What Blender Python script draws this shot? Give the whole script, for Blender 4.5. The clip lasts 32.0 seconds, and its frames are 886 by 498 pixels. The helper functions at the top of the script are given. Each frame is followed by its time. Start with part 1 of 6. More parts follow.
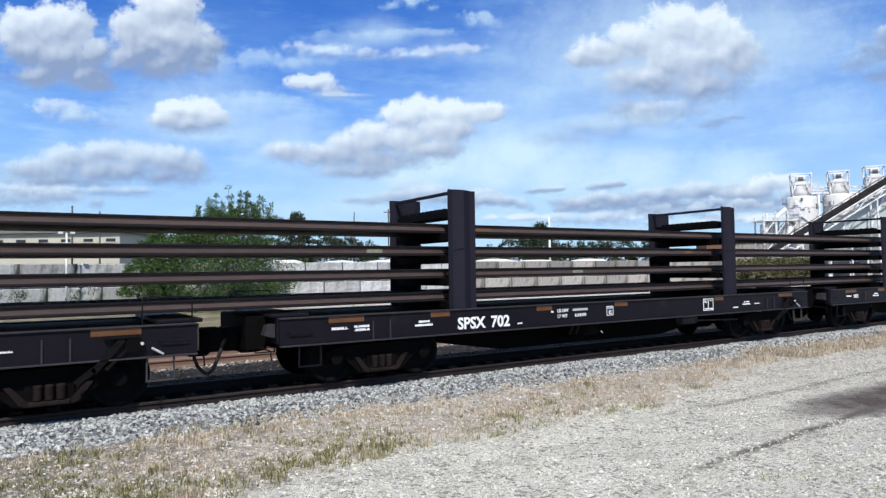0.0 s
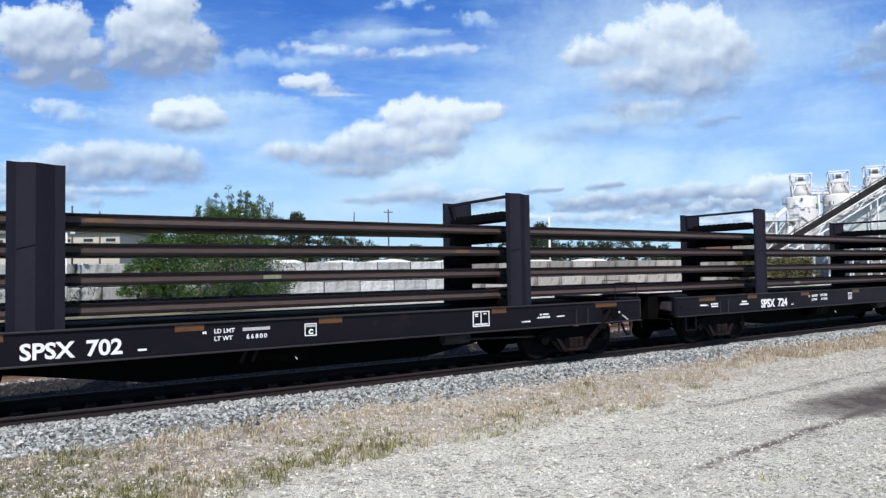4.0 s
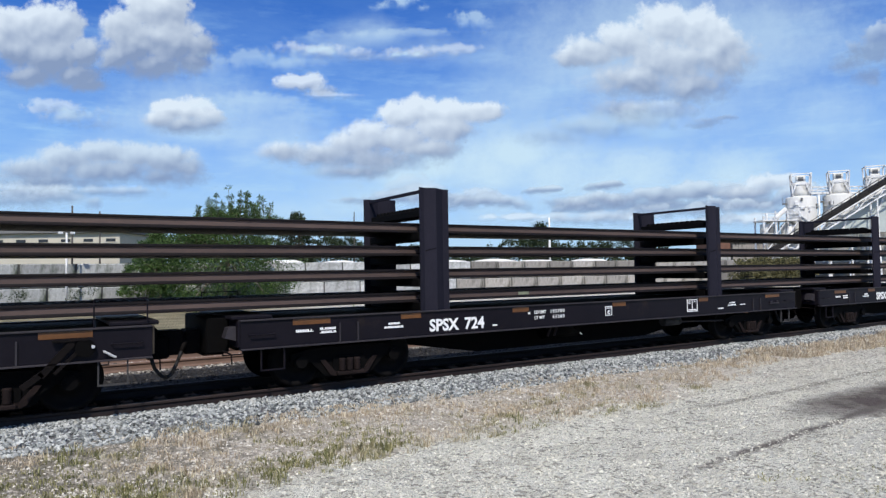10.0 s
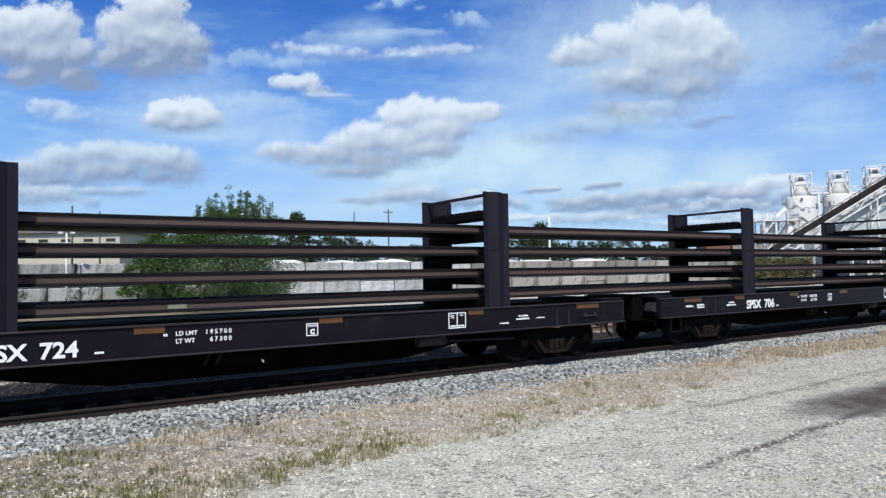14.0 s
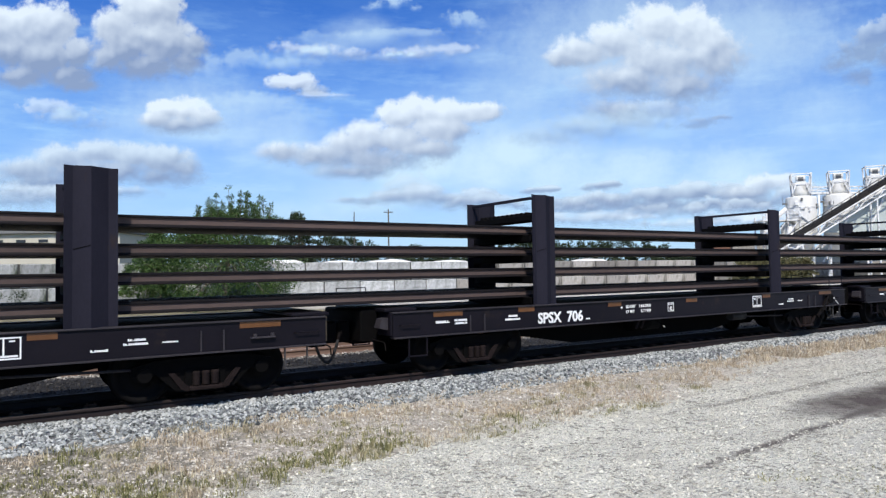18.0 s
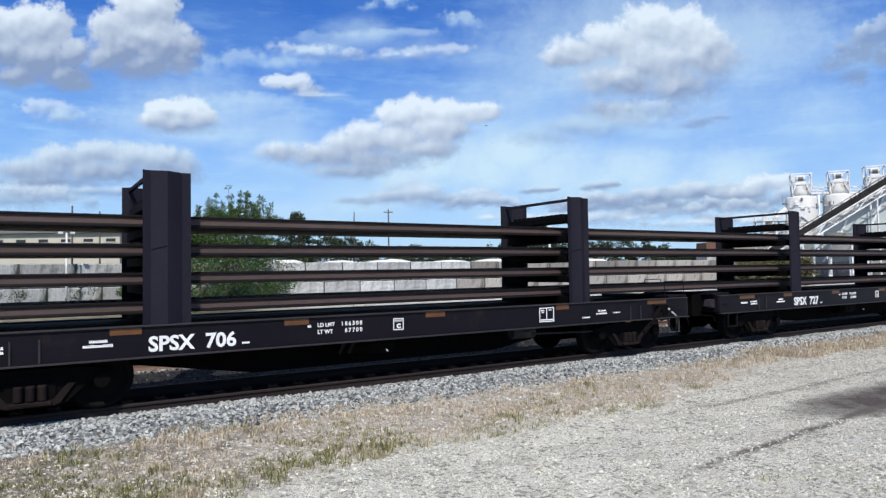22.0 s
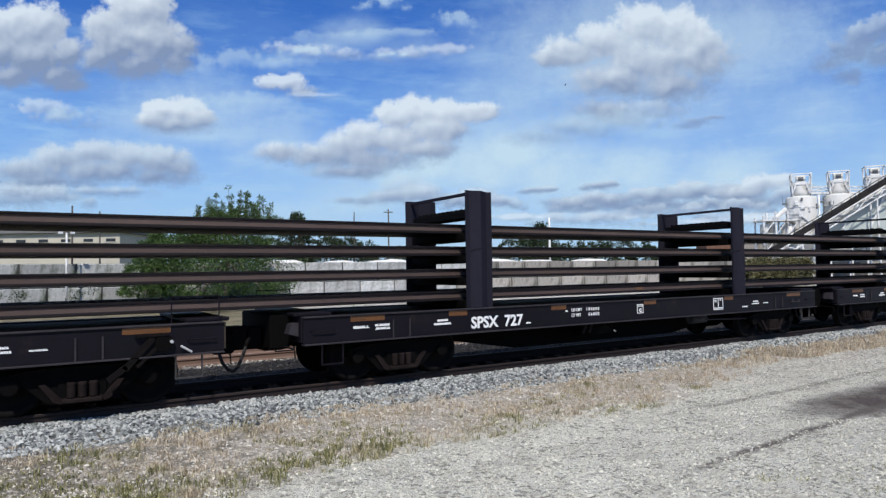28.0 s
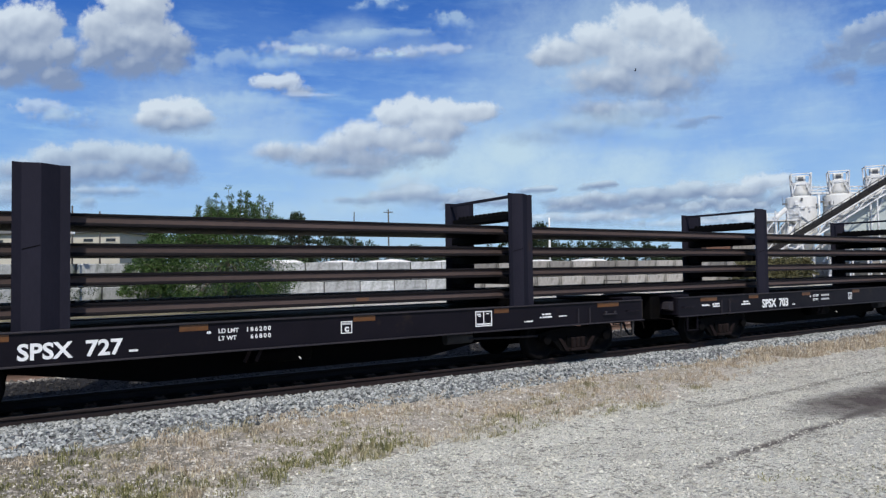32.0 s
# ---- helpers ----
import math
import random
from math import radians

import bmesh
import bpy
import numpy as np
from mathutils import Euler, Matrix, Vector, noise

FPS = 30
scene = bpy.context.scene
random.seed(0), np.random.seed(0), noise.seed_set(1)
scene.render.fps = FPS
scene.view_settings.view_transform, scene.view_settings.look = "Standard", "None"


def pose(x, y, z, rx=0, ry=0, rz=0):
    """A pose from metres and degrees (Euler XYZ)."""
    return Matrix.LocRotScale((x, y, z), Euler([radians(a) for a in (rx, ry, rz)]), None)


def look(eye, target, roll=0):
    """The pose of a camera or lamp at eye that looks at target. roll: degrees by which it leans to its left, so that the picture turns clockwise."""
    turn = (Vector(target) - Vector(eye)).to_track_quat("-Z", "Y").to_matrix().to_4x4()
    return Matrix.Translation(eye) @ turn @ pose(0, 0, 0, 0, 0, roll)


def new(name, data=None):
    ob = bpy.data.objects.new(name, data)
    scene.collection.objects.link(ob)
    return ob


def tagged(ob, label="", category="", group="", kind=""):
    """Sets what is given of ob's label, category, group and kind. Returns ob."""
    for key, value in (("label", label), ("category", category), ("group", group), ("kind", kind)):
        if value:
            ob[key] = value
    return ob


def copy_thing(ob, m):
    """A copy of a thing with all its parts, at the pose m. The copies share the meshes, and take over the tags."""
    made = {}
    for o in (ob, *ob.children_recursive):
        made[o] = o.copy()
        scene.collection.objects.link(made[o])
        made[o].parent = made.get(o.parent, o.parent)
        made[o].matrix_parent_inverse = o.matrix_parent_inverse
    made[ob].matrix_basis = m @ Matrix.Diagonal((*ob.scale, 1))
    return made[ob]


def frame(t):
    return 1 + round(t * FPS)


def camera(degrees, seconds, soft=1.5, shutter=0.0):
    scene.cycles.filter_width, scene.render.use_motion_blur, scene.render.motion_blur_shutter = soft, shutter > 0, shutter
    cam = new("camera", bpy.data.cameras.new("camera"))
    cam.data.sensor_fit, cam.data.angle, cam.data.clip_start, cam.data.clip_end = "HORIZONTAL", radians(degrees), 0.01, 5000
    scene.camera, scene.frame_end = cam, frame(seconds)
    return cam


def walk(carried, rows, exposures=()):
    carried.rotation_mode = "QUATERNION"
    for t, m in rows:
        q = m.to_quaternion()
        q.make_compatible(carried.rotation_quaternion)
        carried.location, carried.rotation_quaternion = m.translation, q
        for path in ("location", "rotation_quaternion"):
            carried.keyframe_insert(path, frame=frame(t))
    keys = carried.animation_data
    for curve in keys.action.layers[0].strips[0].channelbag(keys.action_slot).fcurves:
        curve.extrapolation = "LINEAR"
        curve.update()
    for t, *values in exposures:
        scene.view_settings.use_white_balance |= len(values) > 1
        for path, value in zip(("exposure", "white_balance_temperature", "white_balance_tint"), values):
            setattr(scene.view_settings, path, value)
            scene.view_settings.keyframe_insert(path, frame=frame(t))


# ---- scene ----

# Metres; x runs along the track, y away from the camera, z up. Gravel yard at z = 0.
RAIL_TOP = 0.52          # head of the running rails
TRACK_Y = 11.82          # centre line of the track that carries the train
TRACK2_Y = 17.0          # centre line of the empty track behind
PITCH = 16.95            # one car with its couplings
EYE = Vector((0.0, 0.0, 2.45))

# ---------------------------------------------------------------- camera
cam = camera(67.35, 32.0, soft=1.35)
YAW, TILT = radians(32.53), radians(1.9)
AHEAD = Vector((math.sin(YAW) * math.cos(TILT), math.cos(YAW) * math.cos(TILT), math.sin(TILT)))
VIEW = look(EYE, EYE + AHEAD * 10, -0.86)
walk(cam, [(0.0, VIEW), (32.0, VIEW)],
     [(0.0, 0.07), (3.0, 0.06), (8.0, 0.0), (10.0, -0.10), (12.0, -0.17), (14.0, -0.09), (17.0, 0.04), (21.0, -0.01), (25.0, -0.14), (29.0, -0.24), (32.0, -0.30)])

# ---------------------------------------------------------------- daylight
SUN_AZ, SUN_EL = radians(212), radians(50)
SUN_TO = Vector((math.sin(SUN_AZ) * math.cos(SUN_EL), math.cos(SUN_AZ) * math.cos(SUN_EL), math.sin(SUN_EL)))
sun_data = bpy.data.lights.new("sun", "SUN")
sun_data.energy, sun_data.angle, sun_data.color = 5.0, radians(0.6), (1.0, 0.95, 0.88)
sun = new("sun", sun_data)
sun.matrix_world = look(SUN_TO * 200, (0, 0, 0))


def links(tree, pairs):
    for a, b in pairs:
        tree.links.new(a, b)


def math_node(tree, op, a, b=None, clamp=False):
    n = tree.nodes.new("ShaderNodeMath")
    n.operation, n.use_clamp = op, clamp
    for i, v in enumerate((a, b)):
        if v is None:
            continue
        if isinstance(v, (int, float)):
            n.inputs[i].default_value = v
        else:
            tree.links.new(v, n.inputs[i])
    return n.outputs[0]


def mix_node(tree, fac, a, b, blend="MIX"):
    n = tree.nodes.new("ShaderNodeMix")
    n.data_type, n.blend_type = "RGBA", blend
    for i, v in ((0, fac), (6, a), (7, b)):
        if isinstance(v, (int, float)):
            n.inputs[i].default_value = v
        elif isinstance(v, tuple):
            n.inputs[i].default_value = (*v, 1) if len(v) == 3 else v
        else:
            tree.links.new(v, n.inputs[i])
    return n.outputs[2]


def ramp_node(tree, fac, a, b):
    """0 below a, 1 above b, straight between."""
    n = tree.nodes.new("ShaderNodeMapRange")
    n.inputs[1].default_value, n.inputs[2].default_value = a, b
    tree.links.new(fac, n.inputs[0])
    return n.outputs[0]


def noise_node(tree, vec, scale, detail=4.0, rough=0.55, curl=0.0):
    n = tree.nodes.new("ShaderNodeTexNoise")
    n.inputs["Scale"].default_value, n.inputs["Detail"].default_value, n.inputs["Roughness"].default_value = scale, detail, rough
    n.inputs["Distortion"].default_value = curl
    if vec is not None:
        tree.links.new(vec, n.inputs["Vector"])
    return n.outputs["Fac"]


def scaled(tree, vec, sx, sy, sz):
    n = tree.nodes.new("ShaderNodeMapping")
    n.inputs["Scale"].default_value = (sx, sy, sz)
    tree.links.new(vec, n.inputs["Vector"])
    return n.outputs[0]


def make_world():
    w = bpy.data.worlds.new("sky")
    scene.world = w
    w.use_nodes = True
    t = w.node_tree
    t.nodes.clear()
    sky = t.nodes.new("ShaderNodeTexSky")
    sky.sky_type, sky.sun_disc = "NISHITA", False
    sky.sun_elevation, sky.sun_rotation = SUN_EL, SUN_AZ
    sky.air_density, sky.dust_density, sky.ozone_density = 1.0, 0.6, 2.0
    co = t.nodes.new("ShaderNodeTexCoord").outputs["Generated"]
    sep = t.nodes.new("ShaderNodeSeparateXYZ")
    t.links.new(co, sep.inputs[0])
    # thin high cloud, drawn out sideways, thicker towards the horizon
    veil = noise_node(t, scaled(t, co, 1.6, 1.6, 6.0), 2.2, 7.0, 0.62)
    wisp = noise_node(t, scaled(t, co, 3.0, 3.0, 14.0), 3.1, 8.0, 0.6)
    veil_a = ramp_node(t, veil, 0.40, 0.72)
    wisp_a = math_node(t, "MULTIPLY", ramp_node(t, wisp, 0.50, 0.75), 0.45)
    low = ramp_node(t, sep.outputs["Z"], 0.34, 0.04)
    amount = math_node(t, "ADD", math_node(t, "MULTIPLY", veil_a, 0.42), wisp_a)
    amount = math_node(t, "MULTIPLY", amount, math_node(t, "ADD", math_node(t, "MULTIPLY", ramp_node(t, sep.outputs["Z"], 0.40, 0.24), 0.65), 0.35))
    amount = math_node(t, "ADD", amount, math_node(t, "MULTIPLY", low, 0.78), clamp=True)
    blue = mix_node(t, 1.0, sky.outputs[0], (0.027, 0.070, 0.150), "MULTIPLY")
    both = mix_node(t, math_node(t, "MULTIPLY", amount, 0.85), blue, (0.42, 0.69, 1.0))
    # broken white cumulus goes on overhead and behind; added unseen, it whitens the fill light
    heap = ramp_node(t, noise_node(t, scaled(t, co, 2.6, 2.6, 2.6), 1.5, 6.0, 0.6), 0.43, 0.56)
    overhead = math_node(t, "MULTIPLY", math_node(t, "MULTIPLY", heap, ramp_node(t, sep.outputs["Z"], 0.44, 0.60)), 0.8)
    both = mix_node(t, overhead, both, (0.74, 0.80, 0.88))
    haze = math_node(t, "MULTIPLY", ramp_node(t, sep.outputs["Z"], 0.18, 0.0), 0.6)
    both = mix_node(t, haze, both, (0.62, 0.82, 0.98))
    bg = t.nodes.new("ShaderNodeBackground")
    out = t.nodes.new("ShaderNodeOutputWorld")
    links(t, [(both, bg.inputs[0]), (bg.outputs[0], out.inputs[0])])


make_world()


# ---------------------------------------------------------------- materials
def surf(name, c1, c2, scale=3.0, rough=0.6, metal=0.0, bump=0.2, fine=40.0, stretch=(1, 1, 1), spots=None, random_tint=0.0, dist=0.01, spec=0.4):
    """Two colours mingled at two scales, grain in the relief, and an optional third colour in worn spots."""
    m = bpy.data.materials.new(name)
    m.use_nodes = True
    t = m.node_tree
    p = t.nodes["Principled BSDF"]
    co = t.nodes.new("ShaderNodeTexCoord").outputs["Object"]
    co = scaled(t, co, *stretch)
    big = noise_node(t, co, scale, 5.0)
    small = noise_node(t, co, fine, 3.0, 0.65)
    f = math_node(t, "ADD", math_node(t, "MULTIPLY", ramp_node(t, big, 0.3, 0.7), 0.65), math_node(t, "MULTIPLY", ramp_node(t, small, 0.3, 0.7), 0.35), clamp=True)
    col = mix_node(t, f, c1, c2)
    if spots:
        colour, low, high, sc = spots
        s = noise_node(t, co, sc, 6.0, 0.65)
        col = mix_node(t, ramp_node(t, s, low, high), col, colour)
    if random_tint:
        info = t.nodes.new("ShaderNodeObjectInfo")
        v = math_node(t, "ADD", math_node(t, "MULTIPLY", info.outputs["Random"], random_tint * 2), 1.0 - random_tint)
        comb = t.nodes.new("ShaderNodeCombineColor")
        for i in range(3):
            t.links.new(v, comb.inputs[i])
        col = mix_node(t, 1.0, col, comb.outputs[0], "MULTIPLY")
    rr = math_node(t, "ADD", math_node(t, "MULTIPLY", small, 0.25), rough - 0.12, clamp=True)
    b = t.nodes.new("ShaderNodeBump")
    b.inputs["Strength"].default_value, b.inputs["Distance"].default_value = bump, dist
    links(t, [(small, b.inputs["Height"]), (b.outputs[0], p.inputs["Normal"]), (col, p.inputs["Base Color"]), (rr, p.inputs["Roughness"])])
    p.inputs["Metallic"].default_value, p.inputs["Specular IOR Level"].default_value = metal, spec
    return m


def island_mat(name, colours, rough=0.8, patch=None, bump=0.0, transl=0.0):
    """For joined pieces: each island draws its tone from the colours; patch mixes in a second set by place."""
    m = bpy.data.materials.new(name)
    m.use_nodes = True
    t = m.node_tree
    p = t.nodes["Principled BSDF"]
    geo = t.nodes.new("ShaderNodeNewGeometry")

    def ramp(cs):
        r = t.nodes.new("ShaderNodeValToRGB")
        r.color_ramp.interpolation = "LINEAR"
        while len(r.color_ramp.elements) < len(cs):
            r.color_ramp.elements.new(0.5)
        for i, c in enumerate(cs):
            e = r.color_ramp.elements[i]
            e.position, e.color = i / (len(cs) - 1), (*c, 1)
        t.links.new(geo.outputs["Random Per Island"], r.inputs[0])
        return r.outputs[0]
    col = ramp(colours)
    if patch:
        other, scale, low, high = patch
        sep = t.nodes.new("ShaderNodeSeparateXYZ")
        t.links.new(geo.outputs["Position"], sep.inputs[0])
        bias = math_node(t, "ADD", math_node(t, "MULTIPLY", math_node(t, "SUBTRACT", 8.75, sep.outputs["Y"]), 0.07), math_node(t, "MULTIPLY", sep.outputs["X"], -0.012))
        f = ramp_node(t, math_node(t, "ADD", noise_node(t, geo.outputs["Position"], scale, 3.0), bias), low, high)
        col = mix_node(t, f, col, ramp(other))
    if bump:
        n = noise_node(t, geo.outputs["Position"], 60.0, 3.0)
        b = t.nodes.new("ShaderNodeBump")
        b.inputs["Strength"].default_value, b.inputs["Distance"].default_value = bump, 0.01
        links(t, [(n, b.inputs["Height"]), (b.outputs[0], p.inputs["Normal"])])
    t.links.new(col, p.inputs["Base Color"])
    p.inputs["Roughness"].default_value = rough
    p.inputs["Specular IOR Level"].default_value = 0.25
    if transl:
        tr = t.nodes.new("ShaderNodeBsdfTranslucent")
        mx = t.nodes.new("ShaderNodeMixShader")
        mx.inputs[0].default_value = transl
        out = t.nodes["Material Output"]
        links(t, [(col, tr.inputs[0]), (p.outputs[0], mx.inputs[1]), (tr.outputs[0], mx.inputs[2]), (mx.outputs[0], out.inputs[0])])
    return m


M_BLACK = surf("black_car_paint", (0.0046, 0.0039, 0.0062), (0.009, 0.0074, 0.011), 1.2, 0.5, 0.0, 0.12, 25.0, spots=((0.024, 0.017, 0.013), 0.60, 0.80, 2.3), spec=0.12)
M_STAKE = surf("dark_stake_paint", (0.012, 0.012, 0.018), (0.021, 0.020, 0.029), 1.5, 0.75, 0.0, 0.10, 30.0, stretch=(1, 1, 0.35), spots=((0.03, 0.021, 0.016), 0.66, 0.80, 3.0), spec=0.04)
# Greyer than the sill paint: light on steel edges is put into the colour.
M_LITSTEEL = surf("lit_grey_steel", (0.013, 0.0115, 0.014), (0.036, 0.031, 0.035), 2.0, 0.6, 0.0, 0.2, 30.0, stretch=(0.5, 1, 1), spec=0.3)
# Near-black iron: the shade under the cars and load is put into the colour.
M_SHADEBLACK = surf("shade_black_iron", (0.0010, 0.0009, 0.0009), (0.0028, 0.0024, 0.0024), 3.0, 0.8, 0.0, 0.3, 30.0, spec=0.08)
M_ENDSILL = surf("tan_end_plate", (0.020, 0.017, 0.014), (0.070, 0.058, 0.044), 2.5, 0.8, 0.0, 0.3, 25.0, spec=0.1)
M_PIPE = surf("dull_grey_pipe", (0.030, 0.029, 0.030), (0.060, 0.057, 0.056), 4.0, 0.7, 0.0, 0.15, 30.0, spec=0.15)
M_CAST = surf("dusty_cast_iron", (0.002, 0.0016, 0.0016), (0.009, 0.0064, 0.006), 4.0, 0.8, 0.0, 0.35, 40.0, spec=0.1)
# Rusty brown, lighter than the frames: sun on the low castings is coloured in.
M_CHORD = surf("rust_dusted_casting", (0.0048, 0.0035, 0.0034), (0.021, 0.0138, 0.0130), 4.0, 0.8, 0.0, 0.35, 40.0, spec=0.1)
M_TREAD = surf("worn_wheel_steel", (0.002, 0.0017, 0.0017), (0.005, 0.0042, 0.004), 6.0, 0.75, 0.0, 0.2, 40.0, spec=0.1)
M_LOAD = surf("rusty_new_rail", (0.048, 0.034, 0.030), (0.108, 0.075, 0.064), 0.5, 0.7, 0.0, 0.15, 18.0, stretch=(0.25, 1, 1), spots=((0.12, 0.066, 0.036), 0.66, 0.80, 0.8), random_tint=0.18, spec=0.2)
# Mill scale on the rail heads; on the feet this black stands for shade.
M_SCALESHADE = surf("mill_scale_and_shade", (0.0045, 0.0042, 0.0055), (0.013, 0.0105, 0.0108), 0.5, 0.55, 0.0, 0.1, 18.0, stretch=(0.25, 1, 1), spots=((0.045, 0.027, 0.02), 0.62, 0.78, 0.7), spec=0.1)
M_RAIL = surf("worn_running_rail", (0.007, 0.0045, 0.004), (0.024, 0.012, 0.009), 1.0, 0.65, 0.0, 0.15, 20.0, stretch=(0.3, 1, 1))
M_RUSTRAIL = surf("rusted_idle_rail", (0.10, 0.063, 0.048), (0.19, 0.122, 0.094), 1.0, 0.75, 0.0, 0.2, 20.0, stretch=(0.3, 1, 1))
M_TIE = surf("weathered_tie_wood", (0.012, 0.010, 0.009), (0.045, 0.034, 0.028), 2.0, 0.85, 0.0, 0.5, 30.0, stretch=(6, 0.6, 3), random_tint=0.25)
M_WHITE = surf("white_stencil_paint", (0.72, 0.72, 0.70), (0.82, 0.82, 0.80), 8.0, 0.6, 0.0, 0.05, 50.0, spots=((0.30, 0.29, 0.28), 0.66, 0.80, 30.0))
M_DIMWHITE = surf("faded_stencil_paint", (0.34, 0.34, 0.33), (0.52, 0.52, 0.50), 20.0, 0.6, 0.0, 0.05, 60.0)
M_ORANGE = surf("amber_reflective_tape", (0.075, 0.030, 0.009), (0.145, 0.058, 0.014), 5.0, 0.4, 0.0, 0.05, 60.0, spots=((0.12, 0.05, 0.02), 0.58, 0.75, 6.0))
M_GREEN = surf("pale_green_crayon_mark", (0.13, 0.145, 0.085), (0.24, 0.25, 0.17), 10.0, 0.7)
M_RUSTMARK = surf("bright_rust_mark", (0.10, 0.05, 0.026), (0.16, 0.08, 0.038), 8.0, 0.8)
M_BRICKEND = surf("dull_brick_red_paint", (0.10, 0.052, 0.036), (0.17, 0.085, 0.055), 0.6, 0.85, 0.0, 0.1, 5.0)
M_HOSE = surf("rubber_hose", (0.004, 0.004, 0.0045), (0.012, 0.011, 0.011), 8.0, 0.7)
M_PALE = surf("pale_galvanised_rod", (0.45, 0.45, 0.44), (0.62, 0.62, 0.60), 8.0, 0.5, 0.3)
M_CONC = surf("weathered_concrete", (0.28, 0.285, 0.28), (0.60, 0.60, 0.585), 0.8, 0.85, 0.0, 0.4, 5.0, spots=((0.10, 0.11, 0.085), 0.46, 0.66, 0.7), random_tint=0.3)
M_CONC2 = surf("dirty_tan_concrete", (0.18, 0.165, 0.145), (0.46, 0.43, 0.385), 0.8, 0.9, 0.0, 0.4, 5.0, stretch=(1.6, 1, 0.6), spots=((0.06, 0.055, 0.042), 0.46, 0.66, 0.8), random_tint=0.4)
M_CONC3 = surf("stained_dark_concrete", (0.20, 0.205, 0.20), (0.48, 0.485, 0.47), 0.8, 0.9, 0.0, 0.4, 5.0, stretch=(1.4, 1, 0.7), spots=((0.06, 0.07, 0.05), 0.44, 0.62, 0.8), random_tint=0.35)
M_DARKGAP = surf("shaded_wall_core", (0.03, 0.03, 0.028), (0.07, 0.07, 0.065), 1.0, 0.9)
M_HEAP = surf("white_limestone_sand", (0.62, 0.60, 0.55), (0.78, 0.76, 0.71), 0.6, 0.9, 0.0, 0.4, 6.0)
M_BEIGE = surf("beige_stucco", (0.40, 0.37, 0.30), (0.52, 0.48, 0.39), 0.15, 0.85, 0.0, 0.1, 4.0)
M_ROOF = surf("dark_flat_roof", (0.10, 0.10, 0.10), (0.17, 0.17, 0.165), 0.2, 0.8)
M_GLASS = surf("dark_window_glass", (0.02, 0.022, 0.025), (0.035, 0.038, 0.042), 0.5, 0.15)
M_SILO = surf("chalky_white_silo", (0.54, 0.535, 0.50), (0.74, 0.73, 0.69), 0.35, 0.7, 0.0, 0.2, 4.0, stretch=(1, 1, 0.3), spots=((0.20, 0.165, 0.125), 0.56, 0.74, 0.7))
M_STEELW = surf("white_painted_steel", (0.54, 0.54, 0.53), (0.80, 0.80, 0.78), 0.6, 0.6, 0.0, 0.1, 6.0, spots=((0.13, 0.11, 0.09), 0.52, 0.70, 0.8))
M_BELT = surf("dark_conveyor_belt", (0.010, 0.010, 0.011), (0.03, 0.027, 0.025), 0.7, 0.85, spec=0.15)
M_COVER = surf("grey_green_sheet_cover", (0.32, 0.36, 0.345), (0.44, 0.48, 0.455), 0.12, 0.55, 0.0, 0.1, 2.0)
M_POLE = surf("weathered_pole_wood", (0.05, 0.045, 0.04), (0.10, 0.09, 0.08), 2.0, 0.85)
M_BARK = surf("grey_brown_bark", (0.07, 0.055, 0.042), (0.14, 0.11, 0.085), 5.0, 0.9, 0.0, 0.5, 20.0)
M_LEAF = island_mat("willow_leaves", [(0.018, 0.042, 0.011), (0.050, 0.098, 0.024), (0.125, 0.190, 0.055)], 0.55, transl=0.3)
M_FARLEAF = island_mat("far_foliage", [(0.014, 0.026, 0.012), (0.026, 0.042, 0.018), (0.044, 0.062, 0.026)], 0.7, transl=0.15)
M_OLIVE = island_mat("olive_scrub", [(0.07, 0.070, 0.030), (0.12, 0.112, 0.050), (0.18, 0.160, 0.085)], 0.8, transl=0.2)
M_STONE = island_mat("ballast_stone", [(0.048, 0.052, 0.051), (0.165, 0.174, 0.167), (0.28, 0.29, 0.274), (0.37, 0.378, 0.355), (0.50, 0.503, 0.47)], 0.85, bump=0.3)
M_BROWNSTONE = island_mat("warm_grey_ballast", [(0.055, 0.049, 0.042), (0.16, 0.145, 0.125), (0.32, 0.30, 0.265), (0.52, 0.49, 0.44)], 0.85, bump=0.3)
# Near-black stones: the shade of the train is put into their colour.
M_SHADESTONE = island_mat("shade_dark_ballast", [(0.006, 0.006, 0.0065), (0.017, 0.016, 0.017), (0.032, 0.030, 0.030), (0.066, 0.063, 0.061)], 0.85, bump=0.3)
M_PEBBLE = island_mat("limestone_pebble", [(0.28, 0.265, 0.215), (0.44, 0.418, 0.345), (0.54, 0.515, 0.43), (0.64, 0.615, 0.52)], 0.9, bump=0.2)
M_RUBBLE = island_mat("dusty_verge_stone", [(0.20, 0.178, 0.148), (0.37, 0.335, 0.285), (0.52, 0.48, 0.41), (0.66, 0.615, 0.535)], 0.9, bump=0.2)
M_BLADE = island_mat("dry_grass", [(0.29, 0.225, 0.155), (0.52, 0.43, 0.31), (0.74, 0.66, 0.51)], 0.8,
                     patch=([(0.10, 0.108, 0.042), (0.23, 0.22, 0.095), (0.44, 0.40, 0.22)], 0.85, 0.365, 0.50), transl=0.25)


